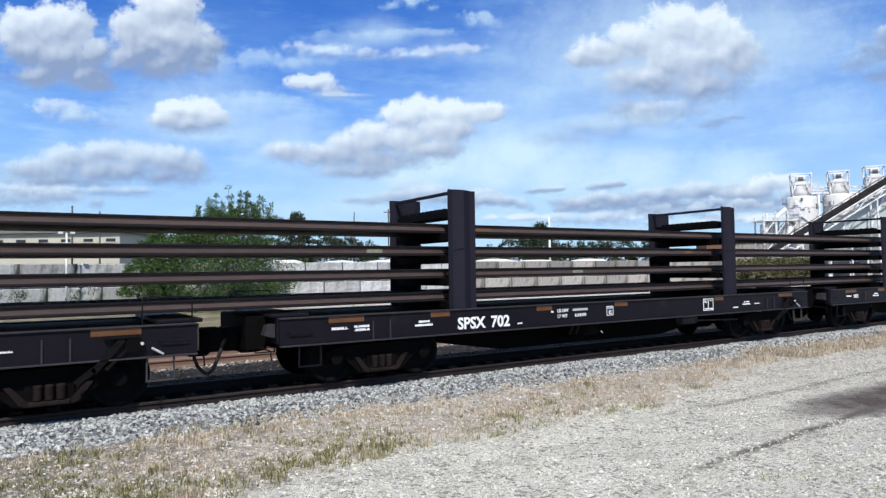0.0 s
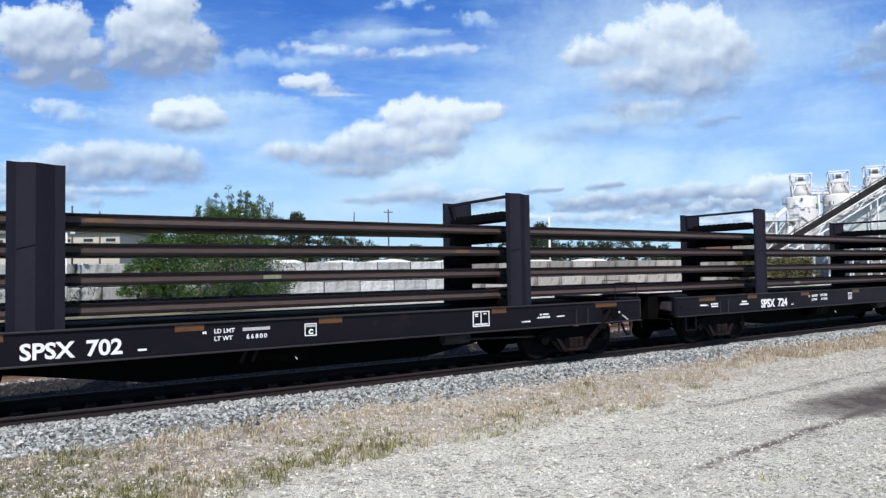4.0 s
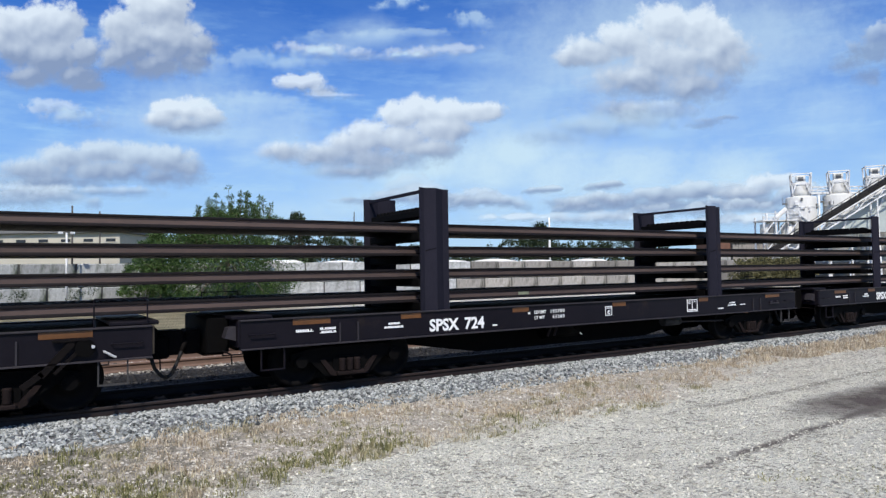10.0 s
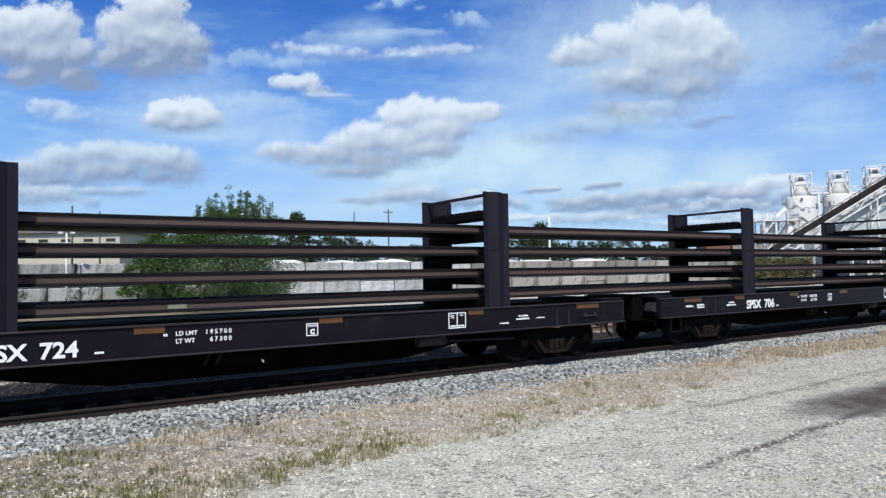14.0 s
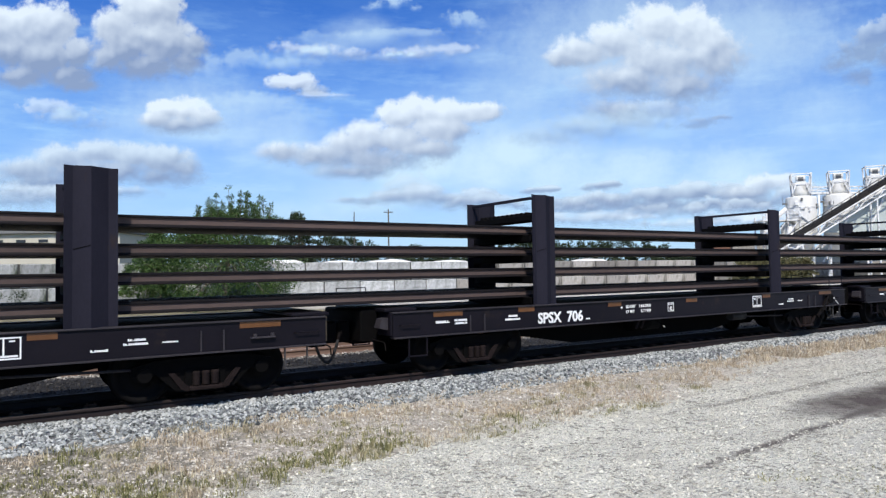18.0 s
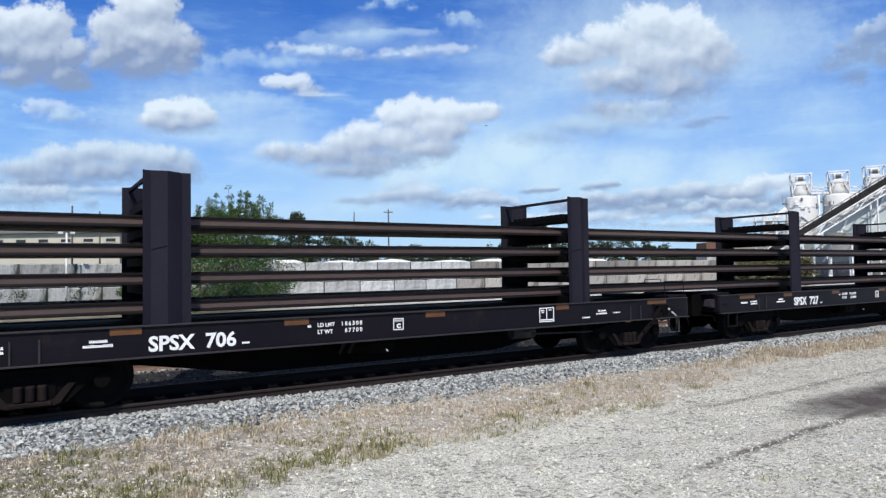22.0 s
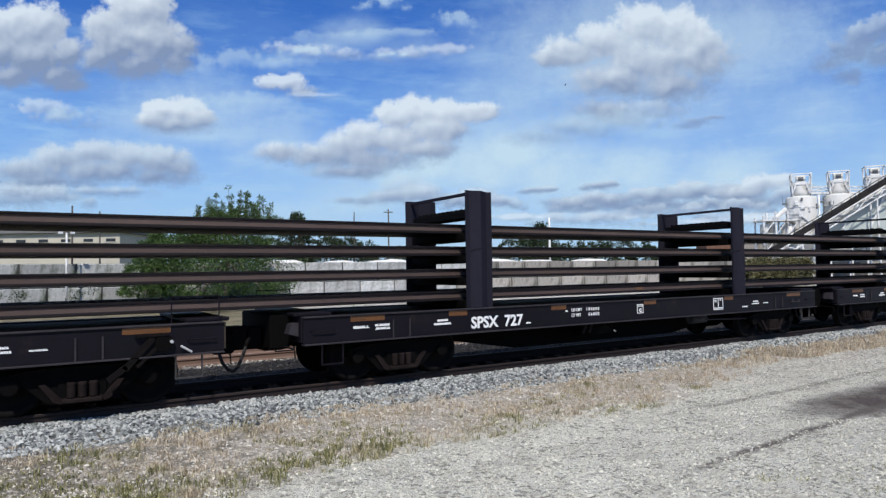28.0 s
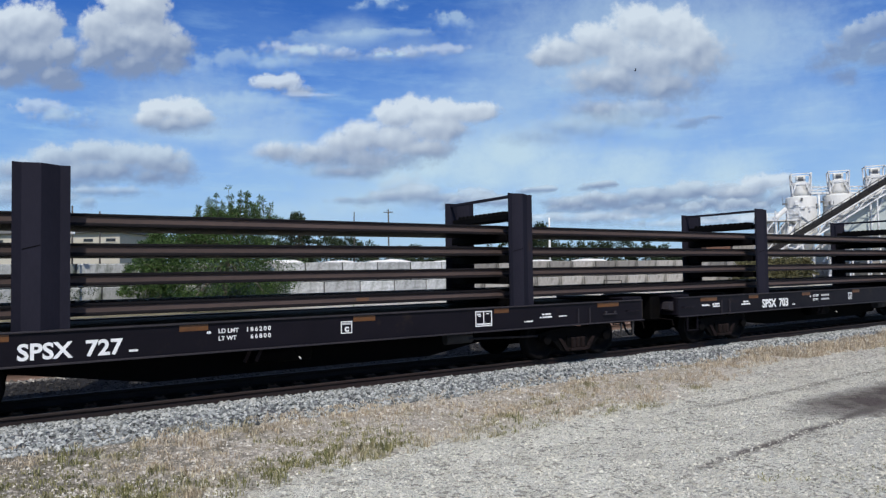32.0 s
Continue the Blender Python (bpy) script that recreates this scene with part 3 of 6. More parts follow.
def make_grass():
    rng = np.random.default_rng(21)
    verts, faces = [], []
    count = 0
    while count < 7400:
        x = -3.0 + 45.0 * rng.uniform() ** 1.25
        start = 7.85 + min(1.5, max(0.0, 0.28 * (x - 10.0))) - min(1.2, max(0.0, 0.33 * (3.6 - x)))
        y = rng.uniform(start, 10.25)
        d = noise.noise(Vector((x * 0.55, y * 1.3, 3.0))) + 0.55 * noise.noise(Vector((x * 1.7, y * 2.4, 9.0)))
        edge = min((y - start - 0.15 + 0.5 * noise.noise(Vector((x * 1.1, 4.0, 2.0)))) / 0.45, (10.35 - y) / 0.35, 1.0)
        if d + rng.uniform(-0.35, 0.35) < 0.06 - 0.25 * edge - (0.10 if start + 0.05 < y < start + 0.9 else 0.0):
            if rng.uniform() > 0.06:
                continue
        if 10.5 < x < 15.5 and rng.uniform() < 0.55:
            continue
        count += 1
        z = ground_z(y)
        tall = (0.030 + (0.11 if y < start + 1.1 else 0.075) * rng.uniform() ** 2.0) * (1.3 if x > 13 else 1.0) * (0.7 + 0.6 * abs(noise.noise(Vector((x * 0.9, y * 1.5, 20.0)))) * 2)
        for _ in range(int(rng.integers(7, 14))):
            a, lean, h = rng.uniform(0, 6.283), rng.uniform(0.1, 0.95), tall * rng.uniform(0.5, 1.15)
            bx, by = x + rng.normal(0, 0.035), y + rng.normal(0, 0.035)
            wx, wy = -math.sin(a) * 0.0055, math.cos(a) * 0.0055
            ox, oy = math.cos(a) * lean * h, math.sin(a) * lean * h
            i = len(verts)
            verts += [(bx - wx, by - wy, z - 0.02), (bx + wx, by + wy, z - 0.02), (bx + wx + ox * 0.4, by + wy + oy * 0.4, z + h * 0.65),
                      (bx - wx + ox * 0.4, by - wy + oy * 0.4, z + h * 0.65), (bx + ox, by + oy, z + h)]
            faces += [(i, i + 1, i + 2, i + 3), (i + 3, i + 2, i + 4)]
    for _ in range(34):
        x, y = rng.uniform(6.7, 10.5), rng.uniform(3.4, 4.75)
        if noise.noise(Vector((x * 1.6, y * 1.9, 5.0))) < 0.02:
            continue
        for _ in range(int(rng.integers(8, 26))):
            a, h = rng.uniform(0, 6.283), rng.uniform(0.015, 0.05)
            bx, by, z = x + rng.normal(0, 0.11), y + rng.normal(0, 0.07), 0.0
            wx, wy, ox, oy = -math.sin(a) * 0.006, math.cos(a) * 0.006, math.cos(a) * h, math.sin(a) * h
            i = len(verts)
            verts += [(bx - wx, by - wy, z - 0.01), (bx + wx, by + wy, z - 0.01), (bx + wx + ox * 0.5, by + wy + oy * 0.5, z + h * 0.7),
                      (bx - wx + ox * 0.5, by - wy + oy * 0.5, z + h * 0.7), (bx + ox * 1.4, by + oy * 1.4, z + h)]
            faces += [(i, i + 1, i + 2, i + 3), (i + 3, i + 2, i + 4)]
    ob = new("grass", raw("grass", verts, faces, M_BLADE))
    tagged(ob, "sparse dry tan and olive grass tufts on the verge", "grass", kind="stuff")


make_grass()


# ---------------------------------------------------------------- trees
def leaf_cloud(rng, centres, radii, per, size, droop=0.4, long=1.8):
    """Leaves as small bent quads round many clump centres."""
    n = len(centres) * per
    c = np.repeat(centres, per, 0)
    r = np.repeat(radii, per)
    d = rng.normal(0, 1, (n, 3))
    d /= np.linalg.norm(d, axis=1)[:, None]
    p = c + d * (r * rng.uniform(0.15, 1.0, n) ** 0.6)[:, None] * np.array([1, 1, 0.8])
    t = rng.normal(0, 1, (n, 3)) + d * 0.6
    t[:, 2] -= droop
    t /= np.linalg.norm(t, axis=1)[:, None]
    s = np.cross(t, rng.normal(0, 1, (n, 3)))
    s /= np.linalg.norm(s, axis=1)[:, None]
    k = (size * rng.uniform(0.6, 1.3, n))[:, None]
    v = np.stack([p, p + t * k * long * 0.5 + s * k * 0.32, p + t * k * long, p + t * k * long * 0.5 - s * k * 0.32], 1)
    f = np.arange(n * 4).reshape(-1, 4)
    return v.reshape(-1, 3), f


def make_tree(x, y, height, width, seed, leaf, name="tree", label="", material=None, clumps=110, per=90, trunk_h=0.25, skirt=0.08, peak=1.0, sprigs=0, roof=0.93):
    rng = np.random.default_rng(seed)
    tree = new(name)
    tree.location = (x, y, ground_z(y))
    tagged(tree, label, "tree")
    bm = bmesh.new()
    top = Vector((0.05 * width, 0, height * 0.62))
    rod(bm, (0, 0, -0.1), (0.02 * width, 0, height * trunk_h), height * 0.035, 9, height * 0.024)
    rod(bm, (0.02 * width, 0, height * trunk_h), top, height * 0.024, 8, height * 0.008)
    centres, radii = [], []
    for i in range(clumps):
        u = rng.uniform(skirt, 1.0)
        prof = math.sin(math.pi * min(1.0, 0.16 + 0.84 * u) ** 0.85) ** 0.8 if u < 1 else 0
        prof = max(prof, 0.16 * peak)
        a, q = rng.uniform(0, 6.283), rng.uniform(0.25, 1.0) ** 0.6
        lump = 1.0 + 0.22 * math.sin(a * 2 + seed) + 0.15 * math.sin(a * 3 + u * 5)
        centres.append((math.cos(a) * q * prof * width * 0.46 * lump, math.sin(a) * q * prof * width * 0.46 * lump, height * (u * roof)))
        radii.append(width * rng.uniform(0.05, 0.10))
    thin = []
    for k in range(sprigs):
        a = rng.uniform(0, 6.283)
        q = width * 0.24 * rng.uniform(0, 1) ** 0.6
        bx, by, lean = math.cos(a) * q + 0.08 * width, math.sin(a) * q, rng.uniform(-0.25, 0.25)
        h0, h1 = height * 0.72, height * rng.uniform(0.88, 1.06) * (1.0 - 0.22 * (q / (0.24 * width)) ** 2)
        for j in range(5):
            u = j / 4
            centres.append((bx + lean * u * 1.6, by + lean * u, h0 + (h1 - h0) * u))
            thin.append((centres.pop(), 0.30 - 0.2 * u))
    for c in centres[::7]:
        s = rng.uniform(0.3, 0.9)
        rod(bm, Vector((0.02 * width, 0, height * trunk_h)).lerp(top, s), Vector(c), height * 0.010, 5, height * 0.003)
    for c, r in thin[::5]:
        rod(bm, c, Vector(thin[thin.index((c, r)) + 4][0]), 0.03, 4, 0.01)
        rod(bm, top, c, 0.04, 4, 0.03)
    part("trunk", bm, M_BARK, tree)
    v, f = leaf_cloud(rng, np.array(centres), np.array(radii), per, leaf)
    if thin:
        v2, f2 = leaf_cloud(rng, np.array([c for c, r in thin]), np.array([r * 1.15 for c, r in thin]), 34, leaf * 0.9, 0.15, 2.8)
        v, f = np.concatenate([v, v2]), np.concatenate([f, f2 + len(v)])
    part("crown", raw("crown", v.tolist(), f.tolist(), material or M_LEAF), None, tree)
    return tree


make_tree(12.4, 49.5, 8.4, 13.6, 5, 0.095, label="bushy bright green willow-like tree before the concrete wall", clumps=260, per=210, trunk_h=0.2, skirt=0.04, sprigs=60, roof=0.78)
make_tree(8.3, 50.4, 6.2, 4.8, 8, 0.09, label="lower bushy willow-like tree beside the larger one", clumps=110, per=170, trunk_h=0.2, skirt=0.22, roof=0.86)
make_tree(49.2, 134.2, 17.3, 11.5, 6, 0.34, label="dark round tree far behind the wall", material=M_FARLEAF, clumps=120, per=60, roof=0.86)
make_tree(112.2, 129.7, 15.0, 11.0, 7, 0.5, label="dark green tree rising above the far woods", material=M_FARLEAF, clumps=80, per=40)


def make_woods():
    """A belt of separate round crowns: middle, half width and height of each; open sky between some of them."""
    rng = np.random.default_rng(31)
    crowns = [(-12, 20, 12.5), (18, 17, 13.6), (40, 15, 14.6), (60, 14, 14.2), (79, 13, 14.6), (90, 5, 12.5), (100.5, 3.6, 11.6), (138, 9.8, 14.0), (153.5, 6.0, 12.2), (166.5, 7.2, 13.8), (177.5, 5.6, 11.3), (205, 9.0, 9.5), (222, 10.0, 11.0)]
    centres, radii = [], []
    while len(centres) < 2300:
        x = rng.uniform(-30, 235)
        y = 212 - 0.42 * (x - 30) + rng.uniform(-9, 9)
        crest = max([7.4 + 0.6 * math.sin(x * 0.7)] + [h * math.sqrt(max(0.0, 1 - ((x - c) / w) ** 2)) ** 0.7 for c, w, h in crowns])
        r = rng.uniform(0.7, 1.5)
        centres.append((x, y, max(0.8, rng.uniform(0.15, 1.0) ** 0.6 * (crest - 0.8 * r))))
        radii.append(r)
    v, f = leaf_cloud(rng, np.array(centres), np.array(radii), 46, 0.55, 0.2, 1.4)
    ob = new("far_woods", raw("far_woods", v.tolist(), f.tolist(), M_FARLEAF))
    tagged(ob, "dark green belt of far trees along the skyline", "woods", kind="stuff")


make_woods()


def make_scrub(name, x0, x1, y0, y1, h, n, seed, label, material, leaf=0.16):
    rng = np.random.default_rng(seed)
    c = np.stack([rng.uniform(x0, x1, n), rng.uniform(y0, y1, n), rng.uniform(0.1, 1.0, n) * h], 1)
    v, f = leaf_cloud(rng, c, rng.uniform(0.25, 0.6, n), 60, leaf, -0.3, 2.2)
    ob = new(name, raw(name, v.tolist(), f.tolist(), material))
    return tagged(ob, label, "bush")


make_scrub("hedge", 69.0, 83.6, 44.8, 47.0, 3.2, 300, 41, "tall olive-green scrub hedge beside the plant", M_OLIVE, 0.2)
make_scrub("bush", -1.6, 0.6, 51.6, 52.6, 1.3, 9, 43, "low green weeds against the foot of the block wall", M_FARLEAF, 0.08)
make_scrub("bush", 2.9, 4.4, 51.6, 52.6, 1.5, 7, 44, "low green weeds against the foot of the block wall", M_FARLEAF, 0.08)
make_scrub("bush", 6.2, 9.0, 51.2, 52.4, 3.2, 18, 45, "loose leafy branches beside the bright green tree", M_LEAF, 0.14)
make_scrub("bush", 9.4, 11.2, 22.0, 23.0, 0.9, 16, 42, "small green bush beside the second track", M_LEAF, 0.12)


# ---------------------------------------------------------------- wall of concrete blocks and the yard behind
def make_wall():
    wall = new("wall_concrete")
    wall.location = (0, 54.0, 0)
    tagged(wall, "yard wall of big weathered grey concrete blocks in two courses", "wall", kind="structure")
    bm = bmesh.new()
    box(bm, -30.0, 85.0, 0.10, 0.62, -0.1, 3.36)
    part("core", bm, M_DARKGAP, wall, "shaded core between the blocks")
    rnd = random.Random(4)
    shapes, dirty, stained = [], [], []
    for k in range(5):
        bm = bmesh.new()
        box(bm, -1.66, 1.66, -0.02 * (k % 3), 0.66, 0.0, 1.64 + 0.02 * (k % 2), 0.06)
        shapes.append(mesh_of("concrete_block", bm, M_CONC))
        old = shapes[-1].copy()
        old.materials[0] = M_CONC2
        dirty.append(old)
        old = shapes[-1].copy()
        old.materials[0] = M_CONC3
        stained.append(old)
    for course in range(2):
        for i in range(33):
            x = -27.5 + i * 3.43 + (1.75 if course % 2 else 0.0)
            part("concrete_block", (stained if x < 14.5 else shapes if x < 36.0 else dirty)[rnd.randrange(5)], None, wall, at=pose(x + rnd.uniform(-0.02, 0.02), rnd.uniform(-0.03, 0.03), 0.01 + course * 1.70, 0, 0, rnd.uniform(-0.4, 0.4)))


make_wall()


def make_heap(x, y, r, h, seed):
    bm = bmesh.new()
    rings = 9
    loops = []
    for j in range(rings + 1):
        q = j / rings
        loop = []
        for k in range(28):
            a = 2 * math.pi * k / 28
            rr = r * (1 - q) * (1 + 0.16 * noise.noise(Vector((math.cos(a) * 1.5, math.sin(a) * 1.5, seed)))) + 0.02
            z = h * (1 - (1 - q) ** 2.4) + 0.12 * noise.noise(Vector((math.cos(a) * rr, math.sin(a) * rr, seed + 3)))
            loop.append(bm.verts.new((math.cos(a) * rr, math.sin(a) * rr, z if j else -0.1)))
        loops.append(loop)
    for l0, l1 in zip(loops, loops[1:]):
        for k in range(28):
            f = bm.faces.new((l0[k], l0[(k + 1) % 28], l1[(k + 1) % 28], l1[k]))
            f.smooth = True
    bm.faces.new(loops[-1])
    ob = new("limestone_heap", mesh_of("limestone_heap", bm, M_HEAP))
    ob.location = (x, y, 0)
    tagged(ob, "pale heap of crushed limestone behind the block wall", "heap", group="heaps behind the wall")


for i, (hx, hr, hh) in enumerate(((21.5, 6.5, 3.75), (27.6, 7.2, 3.65), (34.2, 7.6, 3.8), (40.8, 7.4, 3.65), (47.8, 7.6, 3.78), (54.8, 7.4, 3.7), (62.0, 7.0, 3.78))):
    make_heap(hx, 62.5 + (i % 3), hr, hh, i * 1.7)


def make_office():
    b = new("office_building")
    b.location = (-12.0, 190.0, 0)
    b.rotation_euler = (0, 0, math.atan2(-14.4, 22.6))
    tagged(b, "long low beige building with a dark flat roof and small windows", "building")
    bm = bmesh.new()
    box(bm, -30.0, 37.5, 0.0, 18.0, -0.1, 12.5, 0.05)
    part("wall", bm, M_BEIGE, b)
    bm = bmesh.new()
    box(bm, -30.8, 38.3, -0.9, 18.8, 12.5, 13.7, 0.08)
    part("roof", bm, M_ROOF, b, "dark roof edge")
    for i in range(13):
        bm = bmesh.new()
        box(bm, -1.1, 1.1, -0.06, 0.05, 0.1, 0.8)
        w = part("window", bm, M_GLASS, b, at=pose(-27.0 + i * 5.2, 0.0, 10.35))
        bm = bmesh.new()
        box(bm, -1.4, 1.4, -0.16, 0.0, -0.15, -0.01)
        part("sill", bm, M_BEIGE, w)


make_office()


def make_low_building():
    b = new("site_building")
    b.location = (120.0, 85.0, 0)
    b.rotation_euler = (0, 0, radians(-30))
    tagged(b, "low dirty-tan site building with a reddish end", "building")
    bm = bmesh.new()
    box(bm, 4.0, 18.0, 0.0, 6.0, -0.1, 7.3, 0.05)
    part("wall", bm, M_CONC2, b)
    bm = bmesh.new()
    box(bm, 3.8, 18.3, -0.3, 6.3, 7.3, 7.6, 0.04)
    part("roof", bm, M_ROOF, b)
    bm = bmesh.new()
    box(bm, -1.3, 3.75, 0.4, 5.5, -0.1, 6.0, 0.05)
    part("lower_wall", bm, M_CONC, b, "pale concrete lower wall")
    bm = bmesh.new()
    box(bm, -1.3, 3.75, 0.42, 5.48, 6.0, 7.5, 0.05)
    part("end_wall", bm, M_BRICKEND, b, "brick-red end wall")
    for i in range(4):
        bm = bmesh.new()
        box(bm, -0.9, 0.9, -0.05, 0.05, 0.0, 1.1)
        part("window", bm, M_GLASS, b, at=pose(6.0 + i * 3.2, 0.0, 4.4))


make_low_building()


def make_pole(x, y, top, r, label, arms=0, lamps=False, material=None):
    p = new("lamp_post" if lamps else "utility_pole")
    p.location = (x, y, 0)
    tagged(p, label, "lamp post" if lamps else "pole")
    bm = bmesh.new()
    rod(bm, (0, 0, -0.1), (0, 0, top), r, 8, r * 0.75)
    part("shaft", bm, material or M_POLE, p)
    for k in range(arms):
        bm = bmesh.new()
        box(bm, -1.1, 1.1, -0.06, 0.06, top - 0.7 - k * 0.9, top - 0.55 - k * 0.9, 0.01)
        part("crossarm", bm, M_POLE, p)
        for s in (-1.0, -0.5, 0.5, 1.0):
            bm = bmesh.new()
            rod(bm, (s, 0, top - 0.56 - k * 0.9), (s, 0, top - 0.36 - k * 0.9), 0.06, 6)
            part("insulator", bm, M_CONC, p)
    if lamps:
        for s in (-0.55, 0.55):
            bm = bmesh.new()
            box(bm, s * 0.65 - 0.15, s * 0.65 + 0.15, -0.13, 0.13, top - 0.08, top + 0.08, 0.02)
            part("lamp_head", bm, M_STEELW, p, "white lamp head")


make_pole(6.7, 114.0, 13.1, 0.16, "dark timber utility pole behind the wall")
make_pole(10.2, 111.8, 12.2, 0.14, "dark timber utility pole behind the wall")
make_pole(67.9, 146.0, 17.0, 0.18, "dark timber utility pole above the far trees")
make_pole(65.5, 123.9, 15.6, 0.2, "dark utility pole with a crossarm above the far trees", arms=1)
make_pole(80.6, 90.6, 11.8, 0.22, "slim white mast beyond the wall", material=M_STEELW)
make_pole(2.74, 52.4, 5.45, 0.075, "pale steel yard lamp post with two white heads", lamps=True, material=M_STEELW)


# ---------------------------------------------------------------- cement plant
def make_silo(x, y, k, stretch=1.0):
    s = new("cement_silo")
    s.location = (x, y, 0)
    s.rotation_euler = (0, 0, radians(-57))
    s.scale = (1, 1, stretch)
    tagged(s, "tall chalky white cement silo with a railed top platform", "silo", group="row of cement silos")
    bm = bmesh.new()
    lathe(bm, [(0.5, 4.0), (2.5, 7.0), (2.5, 14.1), (2.4, 14.3), (1.6, 14.5), (0.4, 14.55)], 32)
    part("barrel", bm, M_SILO, s)
    bm = bmesh.new()
    lathe(bm, [(1.5, 14.45), (1.5, 15.2), (1.5, 16.0), (1.5, 16.35)], 28)
    part("head_drum", bm, M_SILO, s)
    bm = bmesh.new()
    lathe(bm, [(1.5, 16.3), (1.58, 16.32), (1.58, 16.48), (0.6, 16.55)], 28)
    part("drum_lid", bm, M_STEELW, s)
    for a in range(4):
        bm = bmesh.new()
        c, d = 2.3 * math.cos(a * math.pi / 2 + 0.78), 2.3 * math.sin(a * math.pi / 2 + 0.78)
        box(bm, c - 0.14, c + 0.14, d - 0.14, d + 0.14, -0.1, 8.0, 0.02)
        part("leg", bm, M_STEELW, s)
    for z in (9.6, 12.4):
        bm = bmesh.new()
        lathe(bm, [(2.52, z), (2.58, z + 0.03), (2.58, z + 0.15), (2.52, z + 0.18)], 32)
        part("hoop", bm, M_SILO, s)
    bm = bmesh.new()
    box(bm, -1.45, 1.45, -1.45, 1.45, 16.5, 16.75, 0.02)
    part("platform", bm, M_STEELW, s)
    for px in (-1.5, 1.5):
        for py in (-1.5, 1.5):
            bm = bmesh.new()
            bar(bm, (px * 0.92, py * 0.92, 14.4), (px * 1.06, py * 1.06, 18.4), 0.18, 0.18)
            part("post", bm, M_STEELW, s)
    for py in (-1.5, 1.5):
        bm = bmesh.new()
        bar(bm, (-1.58, py * 1.04, 18.3), (1.58, py * 1.04, 18.3), 0.12, 0.16)
        part("guard_rail", bm, M_STEELW, s)
        for sgn in (-1, 1):
            bm = bmesh.new()
            bar(bm, (sgn * 1.42, py, 16.8), (sgn * 0.8, py, 15.9), 0.14, 0.18)
            part("cage_brace", bm, M_STEELW, s)
    for px in (-1.5, 1.5):
        bm = bmesh.new()
        bar(bm, (px * 1.04, -1.55, 18.3), (px * 1.04, 1.55, 18.3), 0.12, 0.16)
        part("guard_rail", bm, M_STEELW, s)
    bm = bmesh.new()
    box(bm, -0.75, 0.75, -0.75, 0.75, 16.75, 18.05, 0.08)
    part("filter_box", bm, M_SILO, s, "square dust filter housing")
    bm = bmesh.new()
    box(bm, -0.42, 0.42, -0.81, -0.75, 17.1, 17.8)
    part("hatch", bm, M_ROOF, s, "dark hatch")
    bm = bmesh.new()
    lathe(bm, [(0.9, 16.75), (0.9, 16.95), (0.8, 17.0)], 14)
    part("filter_skirt", bm, M_SILO, s)
    rnd = random.Random(50 + k)
    for q in range(5):
        a, z = rnd.uniform(3.6, 5.9), rnd.uniform(11.5, 13.6)
        cx, cy = 2.5 * math.cos(a), 2.5 * math.sin(a)
        bm = bmesh.new()
        w = rnd.uniform(0.15, 0.4)
        box(bm, cx - w, cx + w, cy - 0.25, cy + 0.25, z, z + rnd.uniform(0.3, 0.9), 0.03)
        part("valve_box", bm, M_ROOF if q % 2 else M_STEELW, s, "dark valve box" if q % 2 else "white valve box")
    bm = bmesh.new()
    rod(bm, (2.72, -0.6, 5.0), (2.72, -0.6, 14.6), 0.16, 8)
    part("fill_pipe", bm, M_STEELW, s)
    for sgn in (-1, 1):
        bm = bmesh.new()
        bar(bm, (sgn * 1.4, -1.5, 14.9), (sgn * 0.75, -1.5, 16.6), 0.12, 0.16)
        part("brace", bm, M_STEELW, s)
        bm = bmesh.new()
        bar(bm, (sgn * 1.9, -2.65, 8.2 + sgn), (sgn * -1.4, -2.65, 11.0 + sgn), 0.25, 0.2)
        part("stair_flight", bm, M_STEELW, s)
    bm = bmesh.new()
    box(bm, -3.0, -2.3, -1.2, 0.2, 13.2, 13.35, 0.01)
    bar(bm, (-2.95, -1.2, 14.3), (-2.95, 0.2, 14.3), 0.06, 0.06)
    bar(bm, (-2.95, -1.2, 13.3), (-2.95, -1.2, 14.3), 0.06, 0.06)
    part("side_landing", bm, M_ROOF, s, "small dark side landing")


for k, (sx, sy) in enumerate(((116.8, 64.9), (122.4, 61.3), (127.9, 57.8))):
    make_silo(sx, sy, k, (1.015, 1.036, 1.08)[k])


def make_walkway(x0, y0, x1, y1):
    w = new("silo_walkway")
    tagged(w, "white railed walkway bridging two cement silos", "walkway", group="silo walkways")
    d = Vector((x1 - x0, y1 - y0, 0)).normalized()
    side = Vector((-d.y, d.x, 0))
    a, b = Vector((x0, y0, 15.2)) + d * 1.5, Vector((x1, y1, 15.2)) - d * 1.5
    bm = bmesh.new()
    bar(bm, a, b, 1.1, 0.3)
    part("deck", bm, M_STEELW, w)
    for s in (-0.5, 0.5):
        for z in (0.6, 1.15):
            bm = bmesh.new()
            bar(bm, a + side * s + Vector((0, 0, z)), b + side * s + Vector((0, 0, z)), 0.08, 0.1)
            part("guard_rail", bm, M_STEELW, w)
        for u in (0.1, 0.5, 0.9):
            bm = bmesh.new()
            p = a.lerp(b, u) + side * s
            bar(bm, p, p + Vector((0, 0, 1.15)), 0.08, 0.08)
            part("rail_post", bm, M_STEELW, w)


make_walkway(116.8, 64.9, 122.4, 61.3)
make_walkway(122.4, 61.3, 127.9, 57.8)


